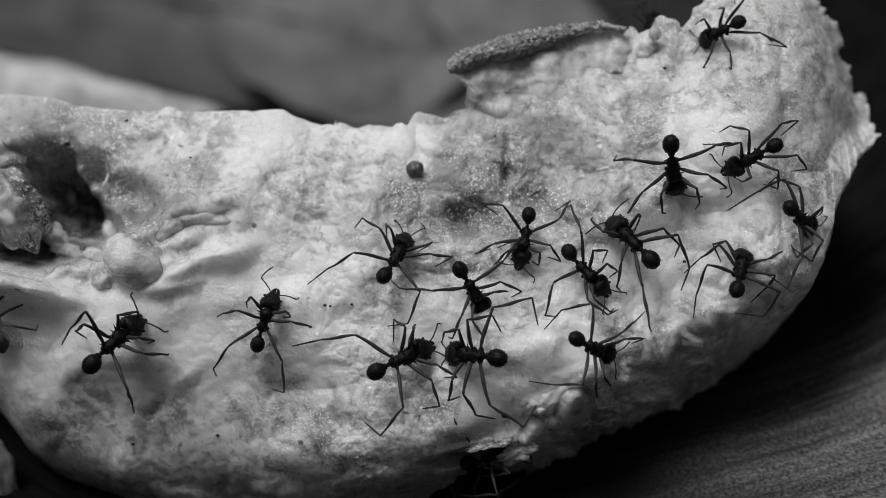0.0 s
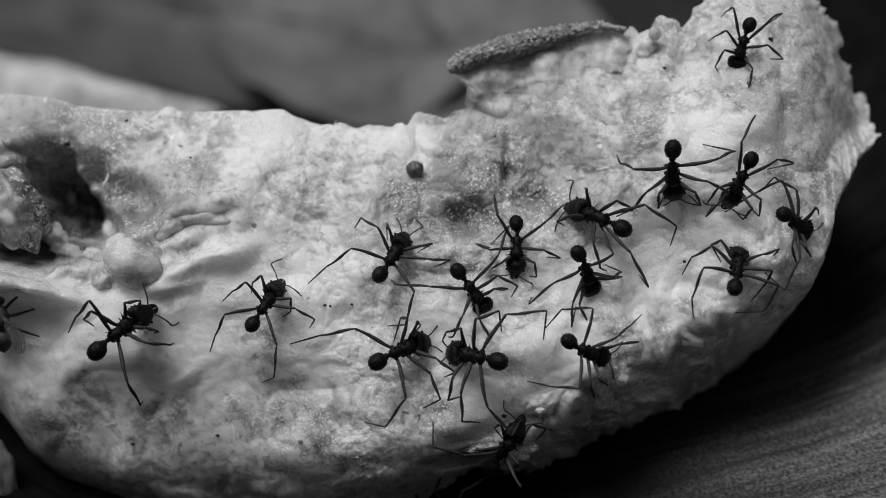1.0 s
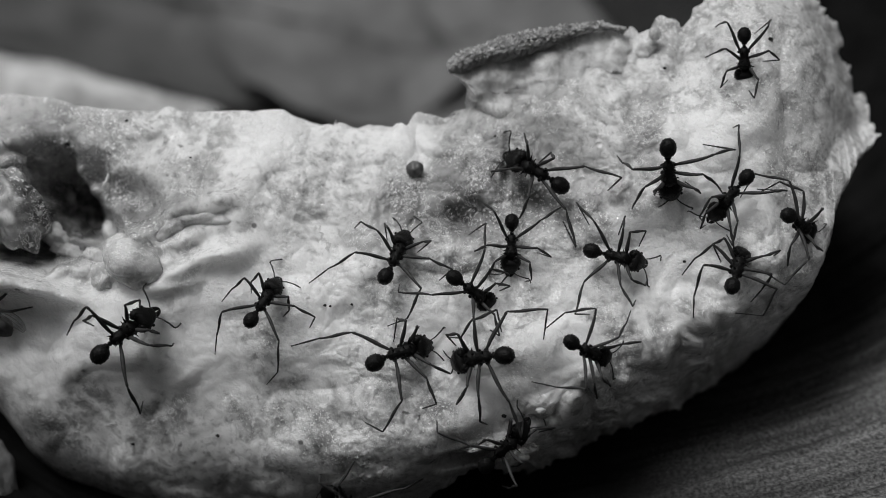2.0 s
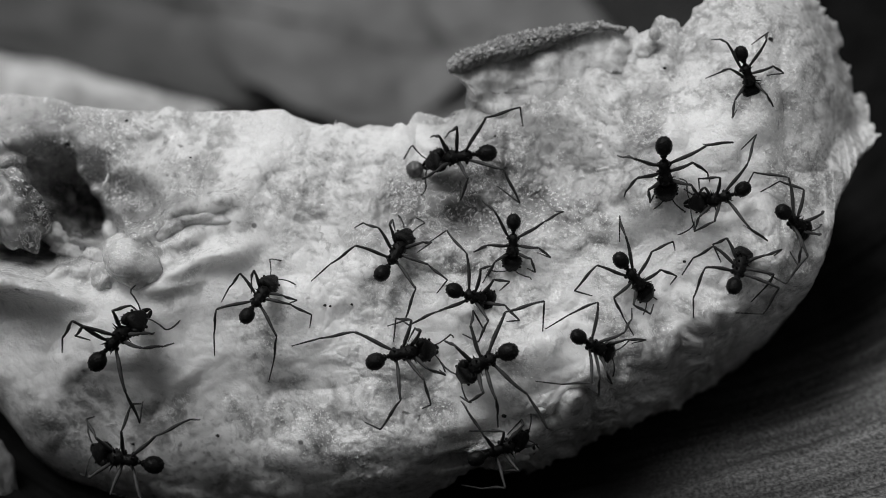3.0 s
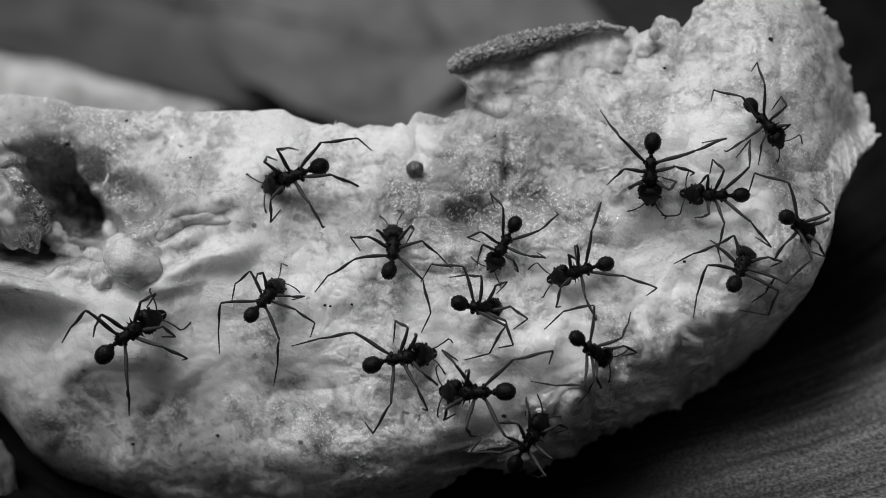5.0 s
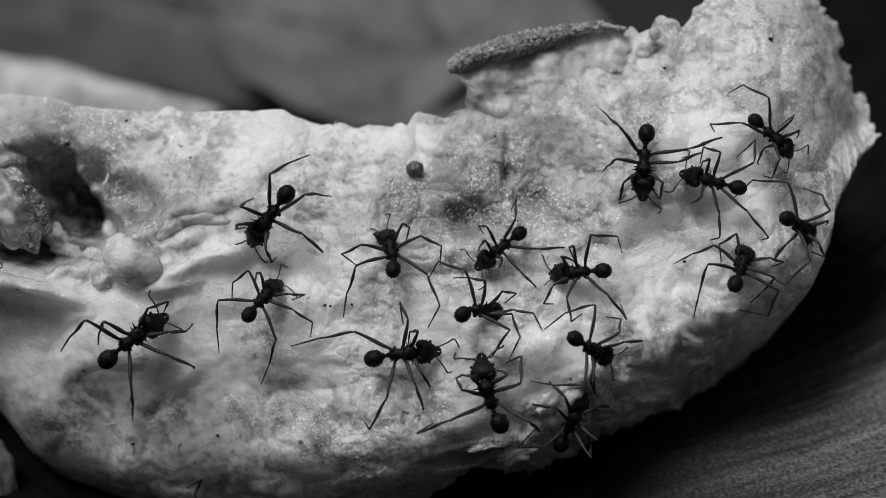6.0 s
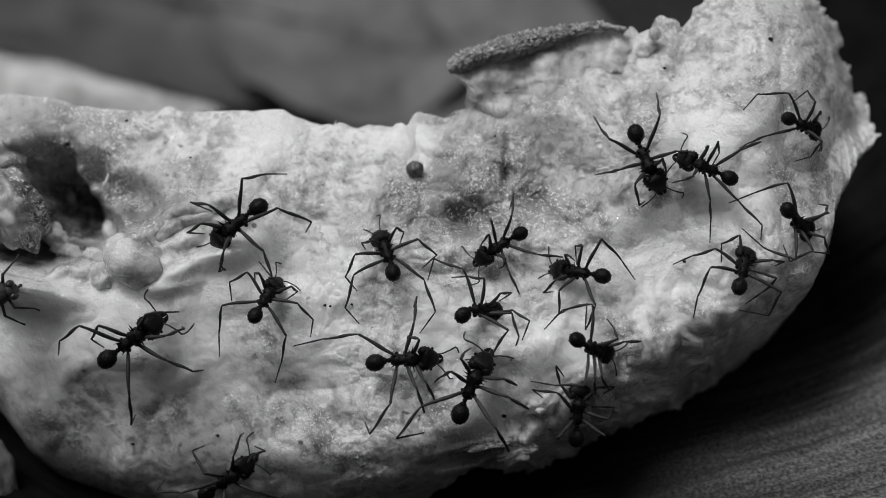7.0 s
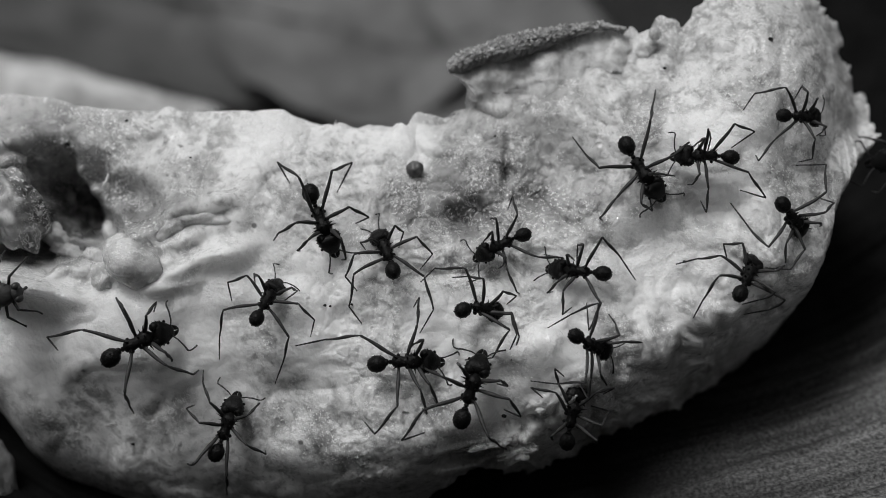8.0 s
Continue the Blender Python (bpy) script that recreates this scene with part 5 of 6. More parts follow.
STANCE_E += (
    (8, (-2.2, -10.0, -3.7, -11.2, -2.8, -8.2, -3.1, -6.6, -10.2, -8.8, -17.4, -11.1, -1.4, -14.7, -1.1, -16.5, -2.6, -14.9, -2.3, -17.5, -4.9, -16.5, -8.7, -19.0)),
)
ANTS.append(("black ant head to head with another on the fruit", 1.05, PATH_E, STANCE_E))
PATH_F = (
    (0, 3.12, -11.54, 175, 37, 3, -5), (0.5, 3.28, -11.52, 168, 37, 3, -5), (1, 3.21, -11.62, 170, 36, 3, -5), (1.5, 3.31, -11.61, 175, 36, 3, -4),
    (1.7, 3.64, -11.66, 182, 34, 5, -6), (3, 4.28, -12.37, 206, 28, 9, -10), (3.5, 3.7, -11.98, 207, 31, 12, -12), (4, 3.74, -11.48, 210, 30, 10, -11),
    (4.5, 3.75, -13.87, 204, 0, 2, -3), (4.7, 3.26, -14.71, 207, 0, 3, -4), (5.2, 3.56, -16.09, 165, 24, -3, 4), (5.8, 4.01, -16.31, 138, 0, -1, 1),
    (6, 4.92, -15.74, 107, 0, -9, 11), (6.5, 4.01, -15.66, 78, 0, -4, 5), (7, 3.13, -14.76, 66, 0, -6, 6), (7.5, 2.78, -14.88, 60, 0, -2, 2),
    (8, 3.07, -15.21, 73, 0, 1, -1),
)
STANCE_F = (
    (0, (1.0, -14.1, 1.9, -16.3, 2.2, -15.8, 5.8, -18.9, 5.1, -16.9, 10.3, -17.3, 1.7, -8.7, -0.1, -10.3, 2.6, -7.6, 6.5, -9.3, 5.6, -5.7, 10.5, -8.5)),
    (3.5, (3.8, -14.9, 2.1, -15.5, 5.2, -15.8, 5.6, -20.6, 8.9, -15.4, 10.3, -17.3, 0.6, -10.2, 1.9, -11.3, 2.4, -7.6, 3.4, -9.8, 7.1, -5.2, 10.6, -8.5)),
    (4.5, (2.5, -15.8, 1.7, -17.4, 5.4, -17.6, 6.0, -20.6, 9.8, -16.0, 12.7, -15.3, 3.6, -11.6, 3.0, -12.7, 1.2, -12.2, 0.6, -11.7, 7.6, -7.6, 10.7, -8.5)),
)
STANCE_F += (
    (6, (3.3, -13.9, 2.4, -13.4, 2.6, -15.2, 2.1, -14.0, 1.5, -18.0, -1.0, -19.2, 6.6, -13.6, 5.7, -13.4, 8.1, -14.4, 7.5, -12.3, 8.3, -17.9, 10.2, -19.9)),
    (7, (2.0, -11.9, 3.2, -10.6, 1.4, -13.5, -1.0, -14.8, -2.6, -17.2, -2.0, -20.3, 6.5, -13.9, 7.0, -14.9, 7.0, -15.9, 7.9, -16.9, 5.2, -18.5, 6.6, -21.2)),
    (8, (2.0, -12.8, 1.4, -13.0, 0.1, -13.8, -0.7, -13.6, -2.1, -17.3, -1.8, -20.1, 6.0, -14.1, 6.0, -14.9, 7.2, -16.2, 7.0, -17.8, 4.6, -19.4, 7.8, -23.2)),
)
ANTS.append(("black ant turning round beside a feeding nestmate", 1.10, PATH_F, STANCE_F))
PATH_G = (
    (0, 9.1, 1.11, -101, 0, -2, 4), (0.5, 8.84, 0.17, -99, 0, -3, 7), (1, 8.2, 0.14, -92, 0, -4, 9), (1.5, 7.51, 0.26, -92, 0, -2, 5),
    (3, 7.76, 0.37, -92, 20, -1, 2), (3.5, 7.86, 0.18, -94, 19, -1, 2), (4, 7.13, 0.19, -99, 24, 0, 0), (4.5, 6.89, 0.52, -107, 19, -1, 2),
    (6, 6.32, 0.07, -141, 0, 3, -4), (6.5, 6.37, 0.46, -144, 0, 4, -5), (7, 6.24, 0.31, -147, 0, 5, -6), (7.5, 6.4, 0.42, -152, 0, 4, -5),
    (8, 6.45, 0.49, -154, 0, 5, -7),
)
STANCE_G = (
    (0, (10.4, -0.3, 9.9, -1.3, 11.5, 0.5, 11.8, -0.9, 12.2, 3.0, 12.7, 4.3, 7.1, -0.3, 6.1, -1.8, 5.7, 0.6, 5.5, 0.1, 6.6, 4.8, 6.3, 3.8)),
    (1.5, (9.3, -1.5, 9.1, -3.7, 10.1, 0.1, 10.6, -0.4, 10.1, 2.9, 12.6, 4.7, 6.0, -1.2, 5.3, -3.1, 5.3, 0.4, 5.0, 0.2, 5.8, 3.7, 5.6, 4.4)),
    (3.5, (9.4, -0.9, 9.7, -1.5, 10.1, 0.1, 10.7, -0.7, 11.0, 2.6, 12.4, 4.2, 6.0, -1.2, 5.2, -3.1, 5.1, 0.5, 4.2, 0.1, 6.0, 4.0, 5.9, 4.7)),
)
STANCE_G += (
    (4.5, (8.2, -0.9, 7.7, -2.2, 8.8, 0.1, 10.4, -0.6, 10.1, 2.9, 12.6, 4.7, 4.6, 0.1, 3.7, -1.7, 4.3, 1.4, 4.2, 0.8, 5.9, 4.5, 5.8, 4.9)),
    (6, (6.3, -0.9, 6.0, -2.2, 8.5, -2.4, 10.2, -4.1, 9.4, 0.1, 11.5, 0.1, 4.8, 0.7, 4.1, -0.1, 4.9, 2.3, 4.5, 1.9, 7.4, 2.3, 7.7, 4.4)),
    (7, (6.6, -0.9, 5.8, -2.2, 7.2, -2.3, 8.3, -5.2, 9.4, -0.3, 11.2, -0.6, 5.1, 1.3, 4.2, 0.1, 5.3, 3.1, 5.3, 3.3, 7.2, 2.7, 7.2, 4.5)),
)
ANTS.append(("small slender black ant standing on fruit", 0.88, PATH_G, STANCE_G))
PATH_H = (
    (0, 15.86, -2.55, -47, 0, 6, -8), (0.5, 17.33, -3.5, -32, 0, 0, 0), (0.8, 16.21, -2.92, -53, 42, -2, 3), (1, 15.94, -2.77, -70, 42, -7, 17),
    (1.5, 17.24, -1.08, -28, 0, 9, -9), (1.7, 18.25, -0.21, -9, 0, -1, 1), (2.8, 22.04, -2.61, -23, 19, 8, -9), (3, 21.15, -3.37, -50, 30, 1, -1),
    (3.2, 20.42, -2.75, -69, 40, 0, 0), (3.5, 19.33, -1.62, -115, 42, -3, 6), (4, 18.5, -1.69, -145, 0, -2, 2), (4.5, 16.58, -2.31, -156, 0, 0, 0),
    (5, 15.17, -2.39, -165, 0, 1, -1), (6, 14.89, -2.56, -178, 26, 2, -2), (7, 14.86, -2.55, -191, 25, 1, -1), (8, 14.84, -2.42, -187, 16, 0, 0),
)
STANCE_H = (
    (0, (17.7, -1.8, 18.5, -3.2, 16.3, -0.7, 17.8, -1.6, 15.1, 1.8, 14.0, 4.7, 16.5, -5.2, 18.9, -6.6, 15.8, -5.4, 19.4, -6.7, 13.0, -3.2, 12.7, -7.5)),
    (1.5, (19.2, 1.3, 20.3, -0.9, 18.5, 1.0, 18.6, -0.3, 16.3, 2.8, 15.5, 3.1, 18.0, -3.7, 19.8, -5.0, 17.1, -3.7, 17.5, -6.3, 13.6, -3.0, 12.8, -7.3)),
    (3.5, (21.1, -3.6, 20.9, -6.3, 22.7, -1.3, 25.2, -5.6, 22.2, 1.8, 22.5, 0.1, 16.7, -2.4, 17.0, -5.0, 16.6, 0.2, 13.6, -5.0, 19.3, 2.2, 16.9, 2.7)),
)
STANCE_H += (
    (4.5, (14.5, -4.3, 14.3, -6.8, 17.5, -4.9, 18.1, -7.3, 21.1, -1.7, 25.0, -4.1, 14.9, -0.9, 15.6, -2.0, 15.7, -0.1, 15.0, -1.8, 16.9, 1.8, 17.0, 2.6)),
    (7, (12.5, -3.4, 12.2, -4.4, 12.9, -4.4, 14.3, -6.5, 16.2, -5.0, 16.0, -6.0, 13.5, -0.9, 14.8, -1.3, 15.2, 0.1, 15.1, -1.8, 17.1, 0.7, 21.6, -3.6)),
)
ANTS.append(("black ant turning about on the bright flesh", 0.94, PATH_H, STANCE_H))
PATH_I = (
    (0, 20.71, 1.06, 133, 28, 1, -1), (0.5, 18.77, 1.82, 154, 18, 0, 0), (1, 16.99, 3.6, 154, 20, 2, -3), (1.5, 15.56, 6.42, 137, 18, 1, -1),
    (2.8, 2.05, 12.79, 168, 0, 4, -6), (3, 1.69, 10.44, 187, 0, 2, -1), (3.5, -4.7, 8.46, 182, 0, -1, 1), (4, -13.09, 9.39, 166, 0, -1, 1),
    (4.5, -16.51, 10.27, 172, 0, 4, -4), (5.2, -17.11, 7.3, 208, 26, -3, 2), (6, -19.31, 3.45, 232, 19, 0, 0), (6.5, -22.62, 2.87, 214, 0, 2, -2),
    (7.2, -23.3, 2.56, 219, 15, 2, -5), (7.5, -17.17, 4.62, 267, 32, 1, -1), (8, -13.57, 3.17, 292, 0, 1, -2),
)
STANCE_I = (
    (0, (17.5, 1.9, 16.9, 3.6, 19.7, -0.7, 19.8, -4.7, 21.6, -3.6, 23.0, -9.1, 21.2, 3.5, 21.4, 1.8, 23.8, 2.2, 25.9, -0.9, 24.3, 1.3, 26.5, -4.6)),
    (1.5, (12.8, 7.4, 11.2, 7.0, 14.2, 4.3, 14.0, 2.0, 17.6, 2.4, 18.4, -0.1, 14.7, 9.6, 15.7, 10.9, 16.7, 7.0, 16.4, 6.2, 19.9, 5.7, 23.1, 1.8)),
    (3.5, (-6.9, 7.0, -7.4, 4.6, -4.2, 6.4, -4.1, 5.4, -0.7, 6.6, -0.8, 3.7, -6.4, 10.7, -7.3, 10.2, -5.0, 11.5, -6.2, 10.9, -2.0, 12.0, 3.0, 12.0)),
)
STANCE_I += (
    (4.5, (-18.9, 9.2, -19.5, 7.1, -15.5, 7.0, -14.6, 2.7, -12.4, 8.5, -11.4, 7.2, -17.8, 13.0, -18.8, 11.7, -15.8, 13.4, -16.0, 12.2, -11.1, 11.6, -7.4, 8.4)),
    (7, (-23.9, 0.2, -24.5, -2.5, -19.8, -0.3, -21.0, -1.4, -18.6, 4.3, -15.2, 1.9, -26.5, 2.8, -26.8, 1.7, -25.4, 4.6, -26.2, 3.9, -22.1, 7.1, -17.8, 8.6)),
    (8, (-11.4, 1.3, -11.4, -1.2, -10.4, 4.6, -9.9, 2.9, -12.3, 8.7, -11.8, 5.9, -14.4, 1.3, -15.5, -0.6, -15.3, 2.9, -18.6, 0.4, -15.8, 7.7, -17.5, 7.5)),
)
ANTS.append(("black ant walking across the face of the fruit", 1.07, PATH_I, STANCE_I))
PATH_J = (
    (0, 25.29, 8.74, -79, 42, 5, -6), (0.5, 25.22, 8.68, -83, 42, 7, -7), (1, 25.24, 8.2, -84, 42, 8, -8), (1.5, 25.06, 8.23, -82, 42, 7, -7),
    (3, 24.39, 8.38, -84, 35, 5, -6), (3.5, 23.87, 8.71, -86, 35, 6, -6), (4, 23.17, 8.29, -93, 28, 4, -5), (4.5, 23.2, 8.06, -92, 22, 5, -6),
    (6, 22.25, 9.59, -94, 0, 3, -3), (6.5, 22.43, 9.69, -70, 0, 5, -5), (7, 22.47, 9.78, -66, 0, 8, -10), (7.5, 22.05, 9.92, -58, 0, 6, -8),
    (8, 22.0, 8.72, -57, 0, 6, -6),
)
STANCE_J = (
    (0, (27.7, 6.6, 28.3, 4.5, 28.8, 8.1, 31.0, 6.7, 29.2, 11.1, 29.1, 11.7, 23.8, 6.0, 24.9, 4.0, 21.6, 6.0, 21.2, 4.5, 21.0, 9.6, 19.7, 10.6)),
    (1.5, (27.2, 6.6, 27.0, 7.5, 28.7, 7.6, 31.3, 6.2, 29.8, 9.8, 29.3, 11.9, 23.7, 6.6, 24.5, 7.5, 22.6, 6.5, 21.2, 4.8, 21.1, 8.2, 19.7, 10.6)),
    (3.5, (26.4, 7.4, 26.2, 5.7, 25.5, 9.7, 27.6, 9.7, 27.7, 11.7, 28.7, 11.1, 21.9, 6.9, 22.9, 6.3, 20.7, 8.5, 19.8, 6.7, 21.6, 10.1, 19.7, 10.6)),
)
STANCE_J += (
    (4.5, (24.7, 6.3, 24.5, 8.0, 24.3, 8.3, 27.6, 8.2, 27.6, 10.6, 29.0, 11.9, 21.0, 6.6, 22.1, 7.5, 20.9, 8.1, 18.4, 7.1, 19.3, 11.8, 17.8, 16.2)),
    (6, (23.7, 7.5, 23.3, 6.6, 25.2, 9.5, 26.6, 10.3, 25.8, 10.8, 29.4, 11.9, 19.8, 7.3, 20.0, 6.1, 19.2, 9.8, 17.8, 9.0, 19.9, 12.6, 17.8, 16.2)),
    (7, (23.7, 9.6, 25.0, 7.6, 24.9, 10.5, 25.7, 10.3, 23.3, 13.5, 24.4, 18.3, 21.1, 7.2, 22.7, 5.1, 19.8, 8.8, 16.5, 8.3, 18.8, 11.7, 17.1, 15.2)),
)
STANCE_J += (
    (8, (22.8, 8.2, 26.1, 8.1, 25.1, 10.2, 26.0, 10.2, 22.8, 14.2, 24.1, 18.1, 21.7, 5.0, 23.0, 6.3, 19.2, 5.7, 17.9, 3.2, 17.5, 8.9, 14.1, 13.1)),
)
ANTS.append(("black ant with legs spread on the upper flesh", 1.04, PATH_J, STANCE_J))
PATH_K = (
    (0, 33.98, 10.02, -150, 24, 1, -2), (0.5, 33.12, 8.78, -144, 18, 6, -5), (1, 32.63, 7.33, -112, 25, 2, -2), (1.5, 32.13, 5.8, -112, 20, 16, -5),
    (3, 30.42, 5.58, -164, 0, -8, 15), (3.5, 30.25, 5.78, -168, 0, -8, 15), (4, 30.3, 5.46, -176, 0, -8, 15), (4.5, 30.14, 5.17, -175, 0, -5, 10),
    (6, 29.64, 7.45, -196, 15, -1, 3), (6.5, 28.93, 7.77, -195, 0, 0, -1), (7, 28.91, 8.93, -203, 0, 1, -1), (7.5, 28.83, 10.29, -196, 0, 4, -5),
    (8, 28.82, 10.27, -182, 0, 4, -5),
)
STANCE_K = (
    (0, (33.6, 8.1, 32.9, 7.9, 36.5, 8.6, 35.8, 7.3, 38.1, 10.2, 39.3, 8.8, 32.6, 11.3, 31.2, 10.5, 33.4, 12.6, 31.0, 13.1, 36.8, 13.6, 38.1, 12.8)),
    (1.5, (33.5, 2.7, 33.2, 1.0, 33.3, 3.5, 33.1, 1.4, 35.5, 8.0, 35.1, 6.7, 30.2, 2.8, 30.1, 2.0, 30.0, 4.4, 29.8, 1.6, 31.8, 9.4, 32.5, 13.6)),
    (3.5, (27.4, 4.3, 27.0, 3.1, 29.2, 3.5, 27.2, 4.2, 31.9, 2.7, 33.2, 1.9, 29.0, 7.0, 28.5, 6.7, 30.4, 7.6, 29.8, 8.4, 32.5, 8.8, 32.8, 10.5)),
)
STANCE_K += (
    (4.5, (29.4, 3.2, 28.1, 3.5, 30.8, 2.8, 29.8, 1.0, 33.3, 2.8, 34.7, 1.4, 28.8, 6.9, 27.8, 6.0, 30.6, 7.2, 29.8, 8.2, 32.6, 8.1, 32.7, 10.2)),
    (6, (28.2, 5.9, 27.6, 5.4, 30.4, 3.7, 29.8, 0.7, 33.2, 4.1, 35.4, 1.0, 29.0, 9.5, 28.7, 8.9, 30.2, 10.5, 28.7, 9.5, 33.4, 9.2, 32.8, 9.8)),
    (7, (27.3, 8.1, 25.3, 7.3, 29.6, 4.1, 29.8, 0.4, 32.8, 4.9, 35.3, 0.7, 28.7, 10.9, 28.6, 10.1, 29.8, 11.4, 29.8, 8.9, 32.3, 10.8, 32.5, 10.7)),
)
STANCE_K += (
    (8, (27.9, 8.4, 27.3, 7.2, 29.2, 6.3, 28.8, 5.4, 33.9, 8.3, 33.3, 6.6, 28.3, 11.7, 27.6, 11.0, 28.8, 12.6, 29.3, 10.5, 31.4, 13.2, 32.2, 11.3)),
)
ANTS.append(("black ant nosing a nestmate on the upper flesh", 0.92, PATH_K, STANCE_K))
PATH_L = (
    (0, 39.92, 3.18, -24, 42, 0, -10), (0.5, 40.22, 3.09, -24, 42, 0, 10), (1, 39.29, 2.79, -25, 42, 0, 10), (1.5, 40.08, 2.51, -24, 42, 0, 10),
    (3, 39.12, 2.85, -26, 42, 1, -1), (3.5, 38.66, 2.7, -25, 42, 0, -1), (4, 39.1, 2.51, -23, 42, 0, 0), (4.5, 39.55, 2.56, -25, 42, -10, 10),
    (6, 39.7, 2.47, -21, 42, -10, 10), (6.5, 39.59, 2.46, -26, 42, 10, -10), (7, 39.51, 2.79, -29, 42, 10, -10), (7.5, 39.36, 3.06, -39, 42, 10, -10),
    (8, 38.83, 3.26, -34, 42, 8, -10),
)
STANCE_L = (
    (0, (41.5, 4.4, 42.7, 3.7, 39.4, 7.0, 35.4, 6.3, 37.5, 7.7, 31.4, 4.0, 40.6, 0.7, 38.6, 0.9, 41.7, 0.9, 39.0, 0.1, 39.3, -0.9, 35.7, -2.6)),
    (1.5, (41.5, 4.4, 43.2, 4.4, 39.8, 6.9, 35.4, 6.1, 38.1, 7.5, 33.2, 5.7, 40.6, 0.1, 42.0, 0.4, 38.0, 1.0, 38.4, 0.1, 39.9, -0.9, 35.2, -2.3)),
    (3.5, (41.5, 3.5, 42.8, 3.5, 39.7, 6.8, 35.4, 6.1, 37.6, 8.0, 34.8, 6.1, 41.1, 2.0, 42.8, 2.1, 39.3, 0.3, 37.7, 0.8, 39.6, -0.9, 35.5, -2.3)),
)
STANCE_L += (
    (4.5, (42.3, 3.2, 43.7, 3.6, 42.5, 3.9, 42.1, 5.8, 37.8, 7.2, 34.5, 5.9, 41.1, 0.7, 41.3, -0.3, 37.7, 1.0, 37.7, 0.7, 40.2, -0.9, 35.2, -2.6)),
    (6, (42.2, 3.1, 43.4, 2.7, 43.1, 4.4, 40.6, 7.1, 37.9, 7.4, 31.9, 5.4, 41.1, 0.7, 41.3, -0.3, 38.0, 1.0, 37.9, 0.6, 40.0, -1.2, 35.6, -2.4)),
    (7, (42.3, 4.1, 42.3, 5.8, 41.5, 3.8, 43.7, 4.0, 37.6, 7.2, 31.9, 5.1, 42.0, 1.3, 41.3, -0.3, 40.6, -0.2, 37.7, 0.4, 38.5, -1.2, 33.4, 2.3)),
)
STANCE_L += (
    (8, (41.4, 2.9, 42.6, 2.5, 42.5, 4.1, 42.1, 6.1, 43.0, 6.8, 40.2, 9.7, 37.7, 0.7, 37.7, 0.3, 40.0, -0.2, 35.5, -2.3, 35.5, 0.2, 31.9, 5.4)),
)
ANTS.append(("black ant in shade at the fruit's dark edge", 0.95, PATH_L, STANCE_L))
PATH_M = (
    (0, 32.66, -2.2, 70, 42, -2, 3), (0.5, 32.42, -2.11, 71, 42, -1, 2), (1, 32.32, -1.96, 74, 42, -1, 1), (1.5, 32.24, -1.92, 67, 42, 0, 0),
    (3, 32.57, -1.92, 66, 42, -1, 1), (3.5, 32.57, -1.92, 66, 42, -1, 1), (4, 32.72, -1.97, 61, 42, -1, 1), (4.5, 32.82, -1.88, 58, 42, 0, 0),
    (6, 32.77, -1.74, 64, 42, 0, 1), (6.5, 32.72, -1.73, 67, 42, -1, 1), (7, 32.95, -1.92, 70, 42, -2, 2), (7.5, 32.85, -2.11, 66, 42, -2, 2),
    (8, 33.46, -2.83, 57, 42, -1, 1),
)
STANCE_M = (
    (0, (30.9, 1.2, 31.0, -1.5, 30.1, 0.6, 26.7, -2.9, 29.1, -1.9, 27.7, -7.6, 35.0, -1.2, 36.5, -0.9, 36.3, -2.9, 34.3, -6.2, 37.5, -5.0, 32.2, -7.1)),
    (4.5, (31.8, 1.4, 30.8, -1.7, 29.6, 0.6, 25.5, -1.8, 29.2, -1.9, 27.8, -7.6, 35.2, -0.9, 35.7, -2.3, 36.4, -3.2, 34.6, -6.2, 37.3, -4.9, 32.9, -6.8)),
    (7, (32.6, 1.6, 31.0, -1.8, 29.7, 0.1, 25.7, -1.8, 29.7, -2.1, 27.8, -7.9, 36.1, -1.2, 35.5, -2.1, 36.4, -3.2, 33.7, -6.3, 37.7, -5.1, 33.0, -7.0)),
)
STANCE_M += (
    (8, (32.8, 1.0, 31.7, -1.5, 30.2, -0.6, 25.5, -1.7, 30.8, -3.0, 28.0, -7.7, 35.9, -2.4, 35.7, -2.7, 35.9, -4.6, 33.1, -6.3, 39.1, -6.4, 34.0, -7.4)),
)
ANTS.append(("black ant seen from behind with raised spines", 0.95, PATH_M, STANCE_M))
PATH_N = (
    (0, 31.55, 24.79, -169, 41, -3, 4), (0.5, 34.22, 24.22, -133, 41, -1, 1), (1, 33.7, 22.78, -107, 33, 4, -6), (1.5, 33.73, 22.41, -97, 29, 2, -2),
    (3, 34.05, 19.4, -68, 32, 1, -1), (3.5, 33.89, 17.92, -69, 26, -1, 1), (4, 34.76, 16.19, -61, 0, 2, -2), (4.5, 35.35, 14.62, -55, 0, 2, -3),
    (6, 36.59, 12.46, -41, 0, -1, 1), (6.5, 38.97, 14.13, -16, 0, 3, -3), (7, 40.54, 13.76, -15, 23, 0, 0), (7.5, 41.01, 14.18, -4, 28, 4, -5),
    (8, 40.25, 14.83, 1, 17, -1, 0),
)
